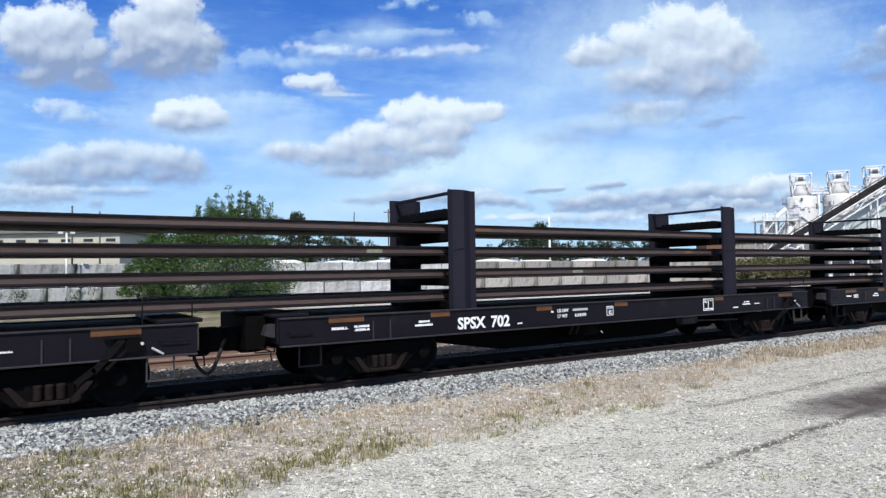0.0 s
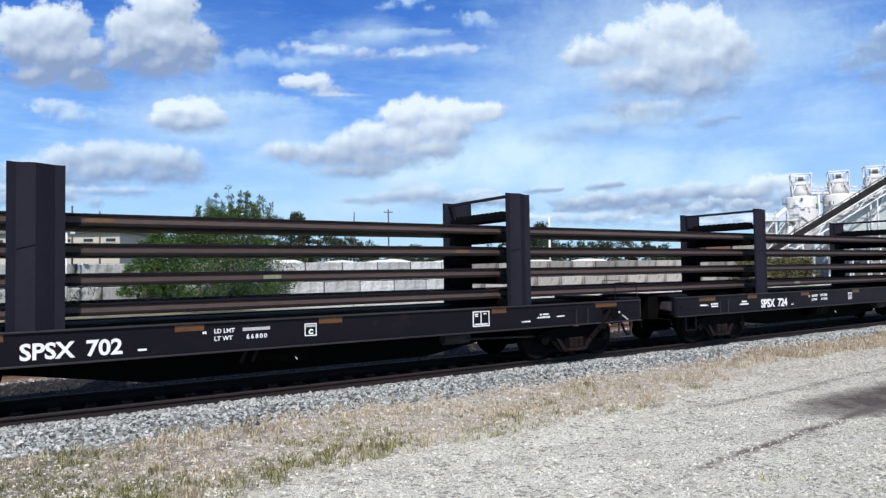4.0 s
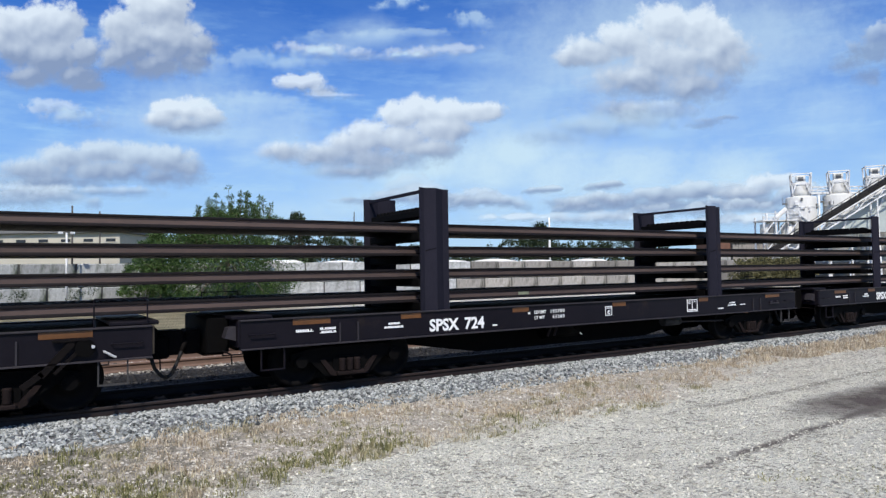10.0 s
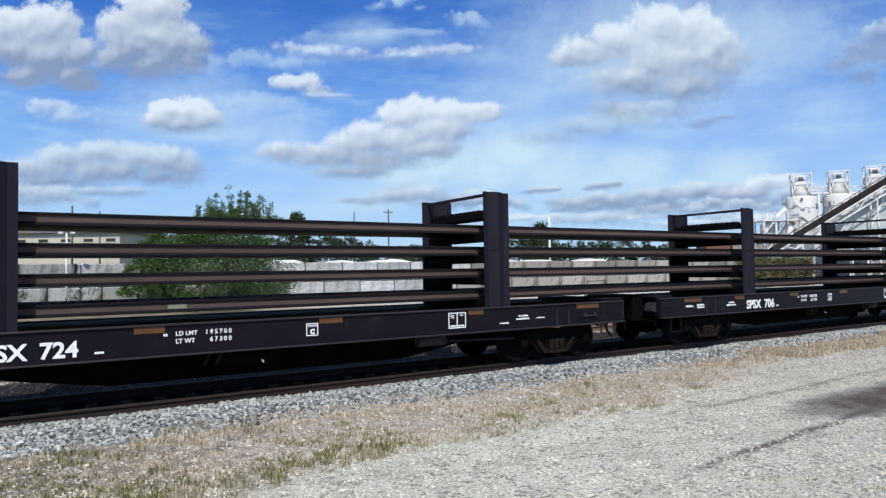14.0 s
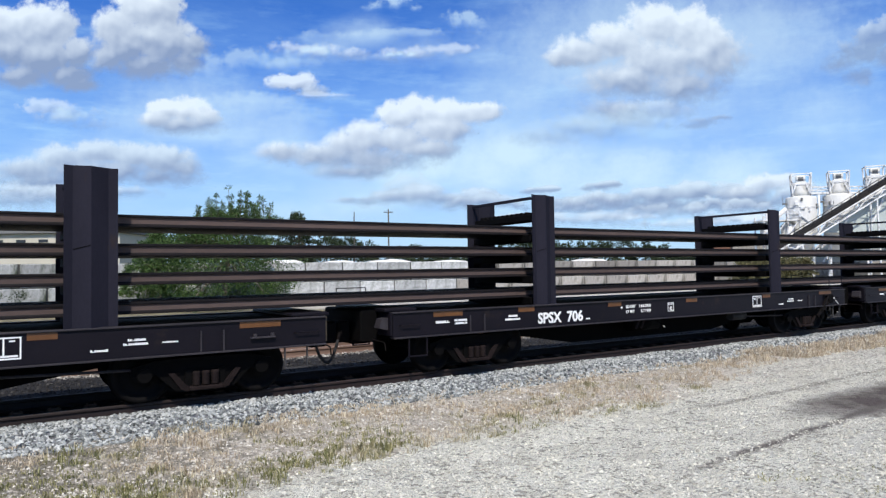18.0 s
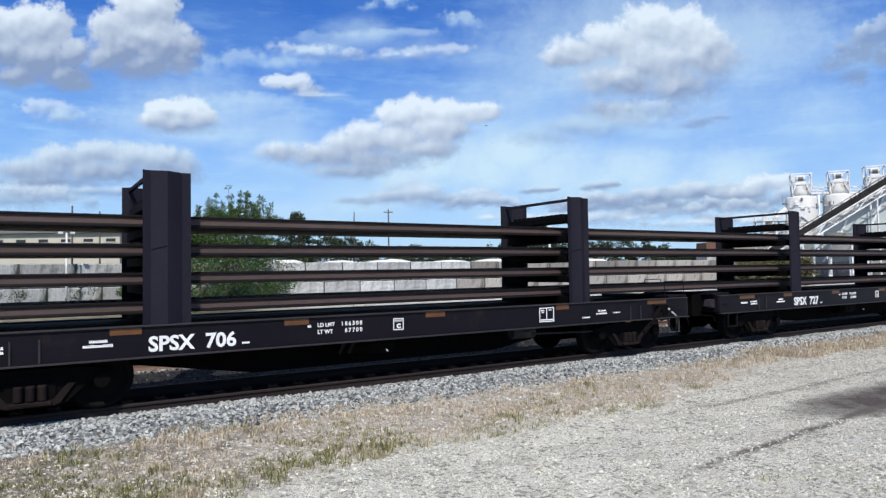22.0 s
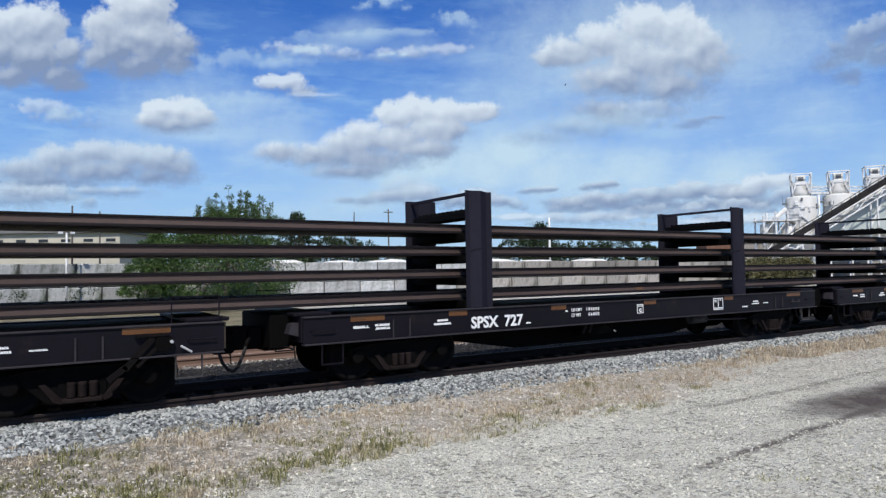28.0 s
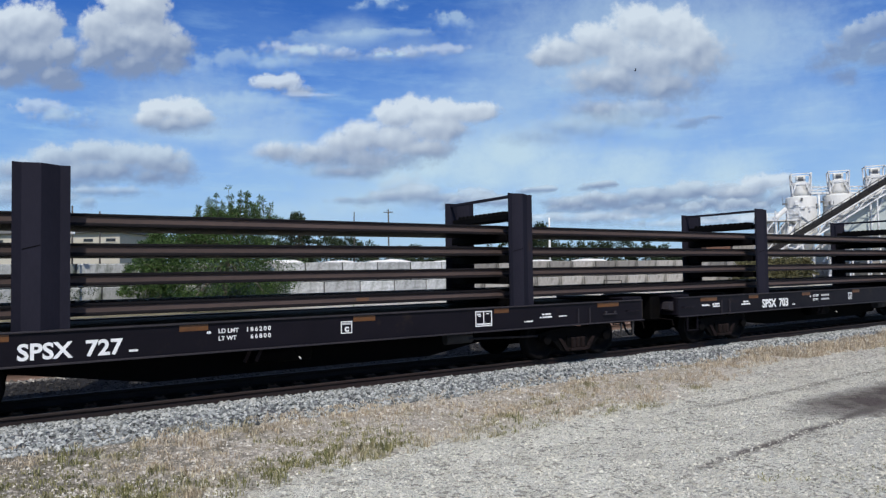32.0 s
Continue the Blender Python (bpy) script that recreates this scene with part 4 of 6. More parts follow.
def make_conveyor():
    c = new("belt_conveyor")
    tagged(c, "long dark belt conveyor rising on a white lattice truss", "conveyor")
    a, b = Vector((107.0, 64.5, 5.0)), Vector((138.6, 43.5, 27.4))
    side = (b - a).cross(Vector((0, 0, 1))).normalized()
    bm = bmesh.new()
    bar(bm, a + Vector((0, 0, 0.0)), b + Vector((0, 0, 0.0)), 1.6, 1.0)
    part("belt", bm, M_BELT, c, "dark belt housing")
    for s in (-0.85, 0.85):
        for dz in (-0.35, -1.7):
            bm = bmesh.new()
            bar(bm, a + side * s + Vector((0, 0, dz)), b + side * s + Vector((0, 0, dz)), 0.16, 0.2)
            part("chord", bm, M_STEELW, c)
    n = 22
    for i in range(n):
        p, q = a.lerp(b, i / n), a.lerp(b, (i + 1) / n)
        for s in (-0.85, 0.85):
            bm = bmesh.new()
            up = i % 2
            bar(bm, p + side * s + Vector((0, 0, -0.35 if up else -1.7)), q + side * s + Vector((0, 0, -1.7 if up else -0.35)), 0.1, 0.12)
            part("diagonal", bm, M_STEELW, c)
    for i in range(1, 24):
        p = a.lerp(b, i / 24)
        bm = bmesh.new()
        bar(bm, p + side * 0.95 + Vector((0, 0, 0.4)), p + side * 0.95 + Vector((0, 0, 1.35)), 0.09, 0.09)
        part("rail_post", bm, M_BELT, c)
    bm = bmesh.new()
    bar(bm, a + side * 0.95 + Vector((0, 0, 1.35)), b + side * 0.95 + Vector((0, 0, 1.35)), 0.09, 0.09)
    part("hand_rail", bm, M_BELT, c)
    for u in (0.12, 0.45, 0.8):
        p = a.lerp(b, u)
        for s in (-1.4, 1.4):
            bm = bmesh.new()
            bar(bm, (p.x + side.x * s, p.y + side.y * s, -0.1), p + side * s * 0.6 + Vector((0, 0, -1.5)), 0.22, 0.22)
            part("trestle_leg", bm, M_STEELW, c)
    # grey-green sheeting hung behind the truss, with slanting white ribs
    run = Vector((b.x - a.x, b.y - a.y, 0)).length
    turn = math.degrees(math.atan2(b.y - a.y, b.x - a.x))
    def under(x):
        return a.z - 1.8 + (b.z - a.z) * x / run
    bm = bmesh.new()
    prism(bm, [(8.7, 8.0), (run, 8.0), (run, under(run)), (8.7, under(8.7))], 1, 1.9, 2.05)
    sheet = part("side_sheeting", bm, M_COVER, c, "grey-green sheeting under the conveyor", at=pose(a.x, a.y, 0, 0, 0, turn))
    for i in range(6):
        x = 12.5 + i * 4.6
        bm = bmesh.new()
        top = min(under(x + 2.0), 8.0 + 2.1 * 4.2)
        bar(bm, (x, 1.82, 8.0), (x + (top - 8.0) / 2.1, 1.82, top), 0.2, 0.3)
        part("sheeting_rib", bm, M_STEELW, sheet)


make_conveyor()


def make_cover():
    c = new("stockpile_cover")
    c.location = (146.0, 61.0, 0)
    tagged(c, "pale grey-green sheeted conical stockpile cover with white ribs", "shed")
    bm = bmesh.new()
    lathe(bm, [(18.7, 3.0), (1.2, 17.6), (0.8, 18.2)], 36)
    part("sheeting", bm, M_COVER, c)
    bm = bmesh.new()
    lathe(bm, [(18.9, -0.1), (18.9, 3.05), (18.5, 3.1)], 36)
    part("base_wall", bm, M_CONC2, c, "dirty concrete base wall")
    for k in range(18):
        a = 2 * math.pi * k / 18
        bm = bmesh.new()
        bar(bm, (18.8 * math.cos(a), 18.8 * math.sin(a), 3.1), (1.2 * math.cos(a), 1.2 * math.sin(a), 17.85), 0.35, 0.3)
        part("rib", bm, M_STEELW, c)


make_cover()


def make_frame_tower():
    """Open white steelwork with hoppers and chutes beside the first silo."""
    s = new("batching_tower")
    s.location = (111.2, 66.1, 0)
    s.rotation_euler = (0, 0, radians(-33))
    s.scale = (0.86, 1, 1.06)
    tagged(s, "open white steel batching tower with chutes and braces", "plant tower")
    for px in (-3.6, -1.2, 1.2, 3.6):
        for py in (-1.6, 1.6):
            bm = bmesh.new()
            box(bm, px - 0.13, px + 0.13, py - 0.13, py + 0.13, -0.1, 11.2 if px > -2 else 10.4)
            part("column", bm, M_STEELW, s)
    for z in (4.0, 7.2, 9.6):
        bm = bmesh.new()
        box(bm, -3.9, 3.9, -1.9, 1.9, z, z + 0.18, 0.02)
        part("deck", bm, M_STEELW, s)
    for px in (-3.6, -1.2, 1.2):
        for z in (4.2, 7.3):
            bm = bmesh.new()
            bar(bm, (px, -1.65, z), (px + 2.4, -1.65, z + 2.6), 0.14, 0.16)
            part("brace", bm, M_STEELW, s)
    for z in (10.2, 10.8):
        bm = bmesh.new()
        bar(bm, (-3.8, -1.85, z), (3.8, -1.85, z), 0.07, 0.08)
        part("guard_rail", bm, M_STEELW, s)
    bm = bmesh.new()
    lathe(bm, [(0.3, 5.2), (1.2, 7.0), (1.2, 8.9), (0.5, 9.4)], 18, centre=(2.0, 0, 0))
    part("hopper", bm, M_SILO, s)
    bm = bmesh.new()
    rod(bm, (-3.4, -0.4, 8.2), (1.5, -0.6, 11.6), 0.4, 12)
    part("chute", bm, M_SILO, s)
    bm = bmesh.new()
    box(bm, -3.0, -0.6, -1.0, 1.0, 7.4, 9.2, 0.05)
    part("machine_house", bm, M_SILO, s)
    bm = bmesh.new()
    box(bm, -2.4, -1.2, -1.06, -1.0, 7.7, 8.7)
    part("opening", bm, M_ROOF, s, "dark opening")


make_frame_tower()


# ---------------------------------------------------------------- the rail train
# Car space: x along the car from its middle, y = -1.22 the side towards the camera, z above the rail heads.
SIDE = 1.22
SILL0, SILL1 = 0.72, 1.20
STAKE_TOP = 3.50
HALF = 7.83
STAKE_X = (-4.5, 3.967)
TIERS = (1.348, 1.790, 2.232, 2.674)     # bases of the four layers of rail
STAKE_SHAPE = [(0.0, 0.018), (0.112, 0.062), (0.340, 0.0), (0.575, 0.150), (0.70, 0.136), (0.70, 0.176), (0.558, 0.191), (0.33, 0.045), (0.12, 0.102), (0.0, 0.056)]


def make_stake(car, x, side):
    bm = bmesh.new()
    pts = [(x + a, side * (SIDE - b)) for a, b in STAKE_SHAPE]
    prism(bm, pts, 2, SILL1 - 0.03, STAKE_TOP)
    s = part("stake", bm, M_STAKE, car, "tall dark steel side stake")
    bm = bmesh.new()
    bar(bm, (x + 0.12, side * (SIDE - 0.060), 2.31), (x + 0.335, side * (SIDE - 0.001), 2.37), 0.010, 0.012)
    part("weld_seam", bm, M_SHADEBLACK, s)


def make_rack(car, x):
    """The cross beams between one pair of stakes, the toothed empty tier and the lock bar above."""
    mid = x + 0.30
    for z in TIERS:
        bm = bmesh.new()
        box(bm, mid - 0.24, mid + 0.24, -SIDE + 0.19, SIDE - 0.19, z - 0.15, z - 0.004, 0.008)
        part("tier_beam", bm, M_SHADEBLACK, car)
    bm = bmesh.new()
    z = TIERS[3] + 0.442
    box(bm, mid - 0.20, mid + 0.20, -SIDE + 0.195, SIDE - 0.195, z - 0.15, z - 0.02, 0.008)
    beam = part("tier_beam", bm, M_SHADEBLACK, car)
    n = 11
    for k in range(n):
        y = -SIDE + 0.42 + k * (2 * SIDE - 0.84) / (n - 1)
        bm = bmesh.new()
        rod(bm, (mid - 0.17, y, z - 0.005), (mid + 0.17, y, z - 0.005), 0.05, 8)
        part("roller", bm, M_SHADEBLACK, beam)
    bm = bmesh.new()
    bar(bm, (x + 0.12, -SIDE + 0.09, STAKE_TOP - 0.06), (x + 0.12, SIDE - 0.09, STAKE_TOP - 0.06), 0.05, 0.06)
    part("lock_bar", bm, M_STAKE, car)


def make_bogie(car, x):
    frame_x = [(-1.05, 0.44), (-1.05, 0.56), (-0.72, 0.64), (-0.40, 0.66), (0.40, 0.66), (0.72, 0.64), (1.05, 0.56), (1.05, 0.44), (0.70, 0.42),
               (0.45, 0.18), (0.34, 0.145), (-0.34, 0.145), (-0.45, 0.18), (-0.70, 0.42)]
    for side in (-1, 1):
        # black side frame: the shade below the sill is in its colour
        bm = bmesh.new()
        y0 = side * 0.98
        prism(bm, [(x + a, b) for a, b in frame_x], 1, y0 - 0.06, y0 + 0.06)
        f = part("side_frame", bm, M_SHADEBLACK, car, "cast side frame, coloured black for the shade under the car")
        # dark plate in place of the shaded spring opening
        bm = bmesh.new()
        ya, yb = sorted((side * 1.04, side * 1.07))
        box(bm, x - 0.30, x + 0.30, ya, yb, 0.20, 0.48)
        part("spring_window", bm, M_SHADEBLACK, f)
        bm = bmesh.new()
        ya, yb = sorted((side * 1.042, side * 1.075))
        prism(bm, [(x + a, b) for a, b in ((-0.54, 0.44), (-0.36, 0.185), (-0.28, 0.15), (0.28, 0.15), (0.36, 0.185), (0.54, 0.44), (0.46, 0.45), (0.27, 0.235), (-0.27, 0.235), (-0.46, 0.45))], 1, ya, yb)
        part("lower_chord", bm, M_CHORD, f, "dusty brown lower chord, coloured lighter where the sun reaches")
        for k in (-0.14, 0.0, 0.14):
            bm = bmesh.new()
            rings = []
            for j in range(9):
                rings.append((0.064 if j % 2 else 0.050, 0.225 + j * 0.028))
            lathe(bm, rings, 10, centre=(x + k, side * 1.085, 0))
            part("spring", bm, M_CHORD, f)
        bm = bmesh.new()
        ya, yb = sorted((side * 1.05, side * 1.16))
        box(bm, x - 0.25, x + 0.25, ya, yb, 0.16, 0.225, 0.015)
        part("spring_seat", bm, M_CHORD, f)
        for k in (-0.875, 0.875):
            bm = bmesh.new()
            rod(bm, (x + k, side * 1.02, 0.44), (x + k, side * 1.10, 0.44), 0.105, 12)
            part("bearing_cap", bm, M_SHADEBLACK, f)
    bm = bmesh.new()
    box(bm, x - 0.22, x + 0.22, -1.02, 1.02, 0.46, 0.66, 0.02)
    part("bolster", bm, M_SHADEBLACK, car)
    for k in (-0.42, 0.42):
        bm = bmesh.new()
        bar(bm, (x + k, -0.85, 0.38), (x + k, 0.85, 0.38), 0.10, 0.14)
        part("brake_beam", bm, M_SHADEBLACK, car)


WHEEL_R = 0.44


def make_axle(car, x):
    bm = bmesh.new()
    rod(bm, (0, -0.95, 0), (0, 0.95, 0), 0.08, 12)
    axle = part("axle", bm, M_SHADEBLACK, car, at=pose(x, 0, WHEEL_R))
    bm = bmesh.new()
    lathe(bm, [(0.10, -0.09), (0.15, -0.08), (0.17, -0.03), (0.34, -0.02), (0.37, -0.07), (WHEEL_R - 0.005, -0.07), (WHEEL_R, 0.05), (WHEEL_R + 0.028, 0.06), (WHEEL_R + 0.028, 0.075), (0.37, 0.075), (0.33, 0.02), (0.15, 0.03)], 32, axis=1)
    me = mesh_of("wheel", bm, M_TREAD)
    for side in (-1, 1):
        part("wheel", me, None, axle, at=pose(0, side * 0.79, 0, 0, 0, 0 if side < 0 else 180))
    return axle


def frame_mark(car, name, x, z, w, h, t):
    """A painted square outline on the side sill."""
    y = -SIDE + 0.006
    bm = bmesh.new()
    box(bm, x - w / 2, x + w / 2, y - 0.002, y + 0.003, z - h / 2, z - h / 2 + t)
    box(bm, x - w / 2, x + w / 2, y - 0.002, y + 0.003, z + h / 2 - t, z + h / 2)
    box(bm, x - w / 2, x - w / 2 + t, y - 0.002, y + 0.003, z - h / 2 + t, z + h / 2 - t)
    box(bm, x + w / 2 - t, x + w / 2, y - 0.002, y + 0.003, z - h / 2 + t, z + h / 2 - t)
    return part(name, bm, M_WHITE, car, "white painted frame")


def make_hand_rail(car, x0, x1, y):
    """Low tubular handrail over a corner of the deck."""
    bm = bmesh.new()
    for x in (x0, x1):
        rod(bm, (x, y, SILL1 - 0.02), (x, y, 1.60), 0.011, 6)
    rod(bm, (x0, y, 1.60), (x1, y, 1.60), 0.011, 6)
    part("hand_rail", bm, M_BLACK, car, "black tubular corner handrail")


def make_car():
    car = new("rail_flatcar")
    tagged(car, "black welded-rail flatcar with tall stakes, white lettering and amber tape", "railway car", group="flatcars of the rail train")
    for side in (-1, 1):
        y = side * SIDE
        inner = side * (SIDE - 0.012)
        def span(a, b):
            return sorted((side * a, side * b))
        bm = bmesh.new()
        ya, yb = span(SIDE - 0.022, SIDE - 0.010)
        box(bm, -HALF, HALF, ya, yb, SILL0 + 0.02, SILL1 - 0.02)
        sill = part("side_sill", bm, M_BLACK, car, "black plate side sill")
        # flanges coloured lighter than the web, for the light along their edges
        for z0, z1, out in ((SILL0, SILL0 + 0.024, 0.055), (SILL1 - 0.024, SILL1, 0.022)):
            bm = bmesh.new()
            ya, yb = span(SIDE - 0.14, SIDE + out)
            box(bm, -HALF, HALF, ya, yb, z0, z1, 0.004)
            part("flange", bm, M_LITSTEEL, sill, "steel flange, coloured lighter for the light it catches")
        for x in (-6.14, -5.80, 5.80, 6.14):
            bm = bmesh.new()
            ya, yb = span(SIDE - 0.010, SIDE + 0.014)
            box(bm, x - 0.012, x + 0.012, ya, yb, SILL0 + 0.024, SILL1 - 0.13)
            part("stiffener", bm, M_LITSTEEL, sill)
        for x, w in ((-6.64, 0.66), (-4.73, 0.42), (-2.16, 0.42), (3.72, 0.36), (6.72, 0.66)):
            bm = bmesh.new()
            ya, yb = span(SIDE - 0.012, SIDE - 0.004)
            box(bm, x - w / 2, x + w / 2, ya, yb, SILL1 - 0.125, SILL1 - 0.03)
            part("reflector", bm, M_ORANGE, sill, "faded amber reflective tape")
        for x in STAKE_X:
            make_stake(car, x, side)
    for x in STAKE_X:
        make_rack(car, x)
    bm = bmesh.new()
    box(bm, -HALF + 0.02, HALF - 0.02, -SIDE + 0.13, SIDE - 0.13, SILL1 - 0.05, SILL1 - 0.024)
    part("deck", bm, M_SHADEBLACK, car)
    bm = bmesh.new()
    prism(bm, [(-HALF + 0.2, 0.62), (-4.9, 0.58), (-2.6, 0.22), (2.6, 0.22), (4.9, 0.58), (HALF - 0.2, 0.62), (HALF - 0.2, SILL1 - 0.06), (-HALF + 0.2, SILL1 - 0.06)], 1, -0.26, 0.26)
    part("centre_sill", bm, M_SHADEBLACK, car, "dark fish-bellied centre sill")
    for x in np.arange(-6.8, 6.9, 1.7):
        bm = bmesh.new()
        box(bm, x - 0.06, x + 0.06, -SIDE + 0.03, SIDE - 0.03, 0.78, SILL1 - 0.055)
        part("cross_bearer", bm, M_SHADEBLACK, car)
    for end in (-1, 1):
        x0, x1 = sorted((end * HALF, end * (HALF + 0.035)))
        bm = bmesh.new()
        box(bm, x0, x1, -SIDE + 0.02, SIDE - 0.02, SILL0 + 0.05, SILL1 - 0.01, 0.008)
        part("end_sill", bm, M_ENDSILL if end > 0 else M_BLACK, car, "tan-brown end sill" if end > 0 else "black end sill")
        bm = bmesh.new()
        x0, x1 = sorted((end * (HALF - 0.55), end * (HALF + 0.11)))
        box(bm, x0, x1, -SIDE + 0.10, SIDE - 0.10, SILL1, SILL1 + 0.06, 0.015)
        part("end_platform", bm, M_BLACK, car)
        # coupler
        bm = bmesh.new()
        x0, x1 = sorted((end * (HALF - 0.1), end * (HALF + 0.36)))
        box(bm, x0, x1, -0.10, 0.10, 0.74, 0.93, 0.02)
        cp = part("coupler", bm, M_CAST, car, "dark rusty knuckle coupler")
        bm = bmesh.new()
        xk = end * (HALF + 0.44)
        box(bm, xk - 0.20, xk + 0.20, -0.22, 0.22, 0.62, 1.02, 0.03)
        part("knuckle", bm, M_CAST, cp)
        bm = bmesh.new()
        x0, x1 = sorted((end * (HALF + 0.04), end * (HALF + 0.40)))
        box(bm, x0, x1, -0.34, 0.34, 0.58, 0.96, 0.04)
        part("draft_pocket", bm, M_SHADEBLACK, car)
        # striker housing round the coupler
        bm = bmesh.new()
        x0, x1 = sorted((end * (HALF + 0.036), end * (HALF + 0.20)))
        box(bm, x0, x1, -0.46, 0.46, 0.60, SILL1 - 0.10, 0.03)
        part("striker", bm, M_SHADEBLACK, car)
        if end < 0:
            # added block: stands for the dark mass of the shaded car end
            bm = bmesh.new()
            box(bm, -HALF - 0.40, -HALF - 0.045, -0.72, 0.98, 0.64, SILL1 + 0.04, 0.03)
            part("dark_end_block", bm, M_SHADEBLACK, car)
            bm = bmesh.new()
            prism(bm, [(-HALF - 0.21, 0.92), (-HALF - 0.040, 0.87), (-HALF - 0.040, SILL1 - 0.10), (-HALF - 0.16, SILL1 - 0.12)], 1, -SIDE + 0.12, -SIDE + 0.34)
            part("corner_bracket", bm, M_LITSTEEL, car, "grey pressed corner bracket")
        if end > 0:
            # air hose in a hanging loop towards the next car
            bm = bmesh.new()
            pts = [Vector((7.86, -0.55, 0.80)), Vector((7.91, -0.56, 0.64)), Vector((7.97, -0.57, 0.46)), Vector((8.06, -0.57, 0.35)), Vector((8.14, -0.56, 0.31)), Vector((8.22, -0.55, 0.37)), Vector((8.32, -0.5, 0.56)), Vector((8.40, -0.45, 0.74))]
            for p, q in zip(pts, pts[1:]):
                rod(bm, p, q, 0.028, 8)
            part("brake_hose", bm, M_HOSE, car, "black rubber air hose")
            bm = bmesh.new()
            rod(bm, (8.38, -0.46, 0.70), (8.46, -0.40, 0.86), 0.036, 8)
            part("hose_coupling", bm, M_CAST, car, "dull metal hose coupling")
        bm = bmesh.new()
        rod(bm, (end * (HALF + 0.12), -SIDE + 0.1, 0.66), (end * (HALF + 0.20), -0.2, 0.72), 0.014, 6)
        rod(bm, (end * (HALF + 0.12), -SIDE + 0.1, 0.66), (end * (HALF + 0.12), -SIDE + 0.06, 0.52), 0.012, 6)
        part("uncoupling_lever", bm, M_CAST, car)
        for side in (-1, 1):
            # sill step and grab iron
            bm = bmesh.new()
            xs = end * (HALF - 0.52)
            for dx in (-0.19, 0.19):
                bar(bm, (xs + dx, side * (SIDE - 0.01), SILL0 + 0.02), (xs + dx, side * (SIDE - 0.01), 0.38), 0.02, 0.04)
            bar(bm, (xs - 0.20, side * (SIDE - 0.01), 0.38), (xs + 0.20, side * (SIDE - 0.01), 0.38), 0.05, 0.02)
            # steps at one end take a lighter grey, for the light on them
            part("step", bm, M_BLACK if end < 0 else M_PIPE, car, "iron stirrup step")
            bm = bmesh.new()
            xg = end * (HALF - 0.34)
            ya = side * (SIDE + 0.05)
            rod(bm, (xg - 0.2, ya, 0.96), (xg + 0.2, ya, 0.96), 0.011, 6)
            for dx in (-0.2, 0.2):
                rod(bm, (xg + dx, ya, 0.96), (xg + dx, side * (SIDE - 0.015), 0.96), 0.011, 6)
            part("grab_iron", bm, M_BLACK, car)
    bm = bmesh.new()
    rod(bm, (3.1, -0.95, 0.58), (5.7, -0.98, 0.50), 0.022, 6)
    part("brake_pull", bm, M_LITSTEEL, car)
    bm = bmesh.new()
    rod(bm, (2.6, -0.85, 0.60), (3.2, -0.85, 0.60), 0.11, 12)
    part("brake_cylinder", bm, M_PIPE, car, "dusty grey brake cylinder")
    bm = bmesh.new()
    rod(bm, (-1.1, -0.62, 0.58), (-0.1, -0.62, 0.58), 0.17, 14)
    part("air_reservoir", bm, M_SHADEBLACK, car)
    bm = bmesh.new()
    rod(bm, (-0.52, -0.9, 0.74), (-0.47, -1.18, 0.53), 0.010, 6)
    handle = part("release_rod", bm, M_SHADEBLACK, car)
    bm = bmesh.new()
    rod(bm, (-0.475, -1.16, 0.545), (-0.46, -1.20, 0.51), 0.013, 8)
    part("rod_tip", bm, M_PALE, handle, "pale worn rod tip")
    for x in (-1.36, -1.18):
        bm = bmesh.new()
        bar(bm, (x, -1.10, 0.52), (x + 0.09, -1.12, 0.72), 0.03, 0.05)
        part("hanger", bm, M_CHORD, car)
    make_hand_rail(car, -7.90, -7.22, SIDE - 0.08)
    for x in (-5.9, 5.9):
        make_bogie(car, x)
        for k in (-0.875, 0.875):
            make_axle(car, x + k)
    # plates: small square with letter panel, and larger framed square
    y = -SIDE + 0.006

    def framed(name, x, z, w, h, t):
        return frame_mark(car, name, x, z, w, h, t)
    framed("test_stencil", 3.28, 0.985, 0.40, 0.30, 0.02)
    for x0, x1, z0, z1 in ((3.12, 3.21, 1.065, 1.088), (3.14, 3.21, 1.030, 1.050), (3.268, 3.288, 0.895, 1.115), (3.34, 3.41, 1.070, 1.090), (3.12, 3.44, 0.868, 0.893)):
        bm = bmesh.new()
        box(bm, x0, x1, y - 0.002, y + 0.003, z0, z1)
        part("stencil_bar", bm, M_WHITE, car)
    rnd = random.Random(77)
    for x0, x1, z0, z1 in ((-6.92, -6.62, 0.950, 0.998), (-6.50, -6.20, 0.970, 1.012), (-6.50, -6.20, 0.912, 0.954), (-5.20, -4.97, 0.985, 1.025), (-5.28, -4.90, 0.920, 0.962),
                           (4.78, 5.02, 0.98, 1.015), (4.72, 5.06, 0.920, 0.955), (5.25, 5.48, 0.925, 0.95), (4.30, 4.52, 0.855, 0.89), (-1.97, -1.90, 1.02, 1.06)):
        bm = bmesh.new()
        x, high = x0, z1 - z0
        top = []
        while x < x1 - 0.012:
            w = rnd.uniform(0.016, 0.028)
            t = z1 - rnd.uniform(0.0, 0.2) * high if rnd.random() > 0.1 else z0 + 0.25 * high
            top += [(x, t), (min(x + w, x1), t), (min(x + w, x1), z0 + 0.3 * high), (min(x + w + 0.006, x1 + 0.006), z0 + 0.3 * high)]
            x += w + 0.006
        prism(bm, [(x0, z0), (top[-1][0], z0)] + top[::-1], 1, y - 0.002, y + 0.003)
        part("stencil_line", bm, M_WHITE, car, "small white stencilled line")
    return car


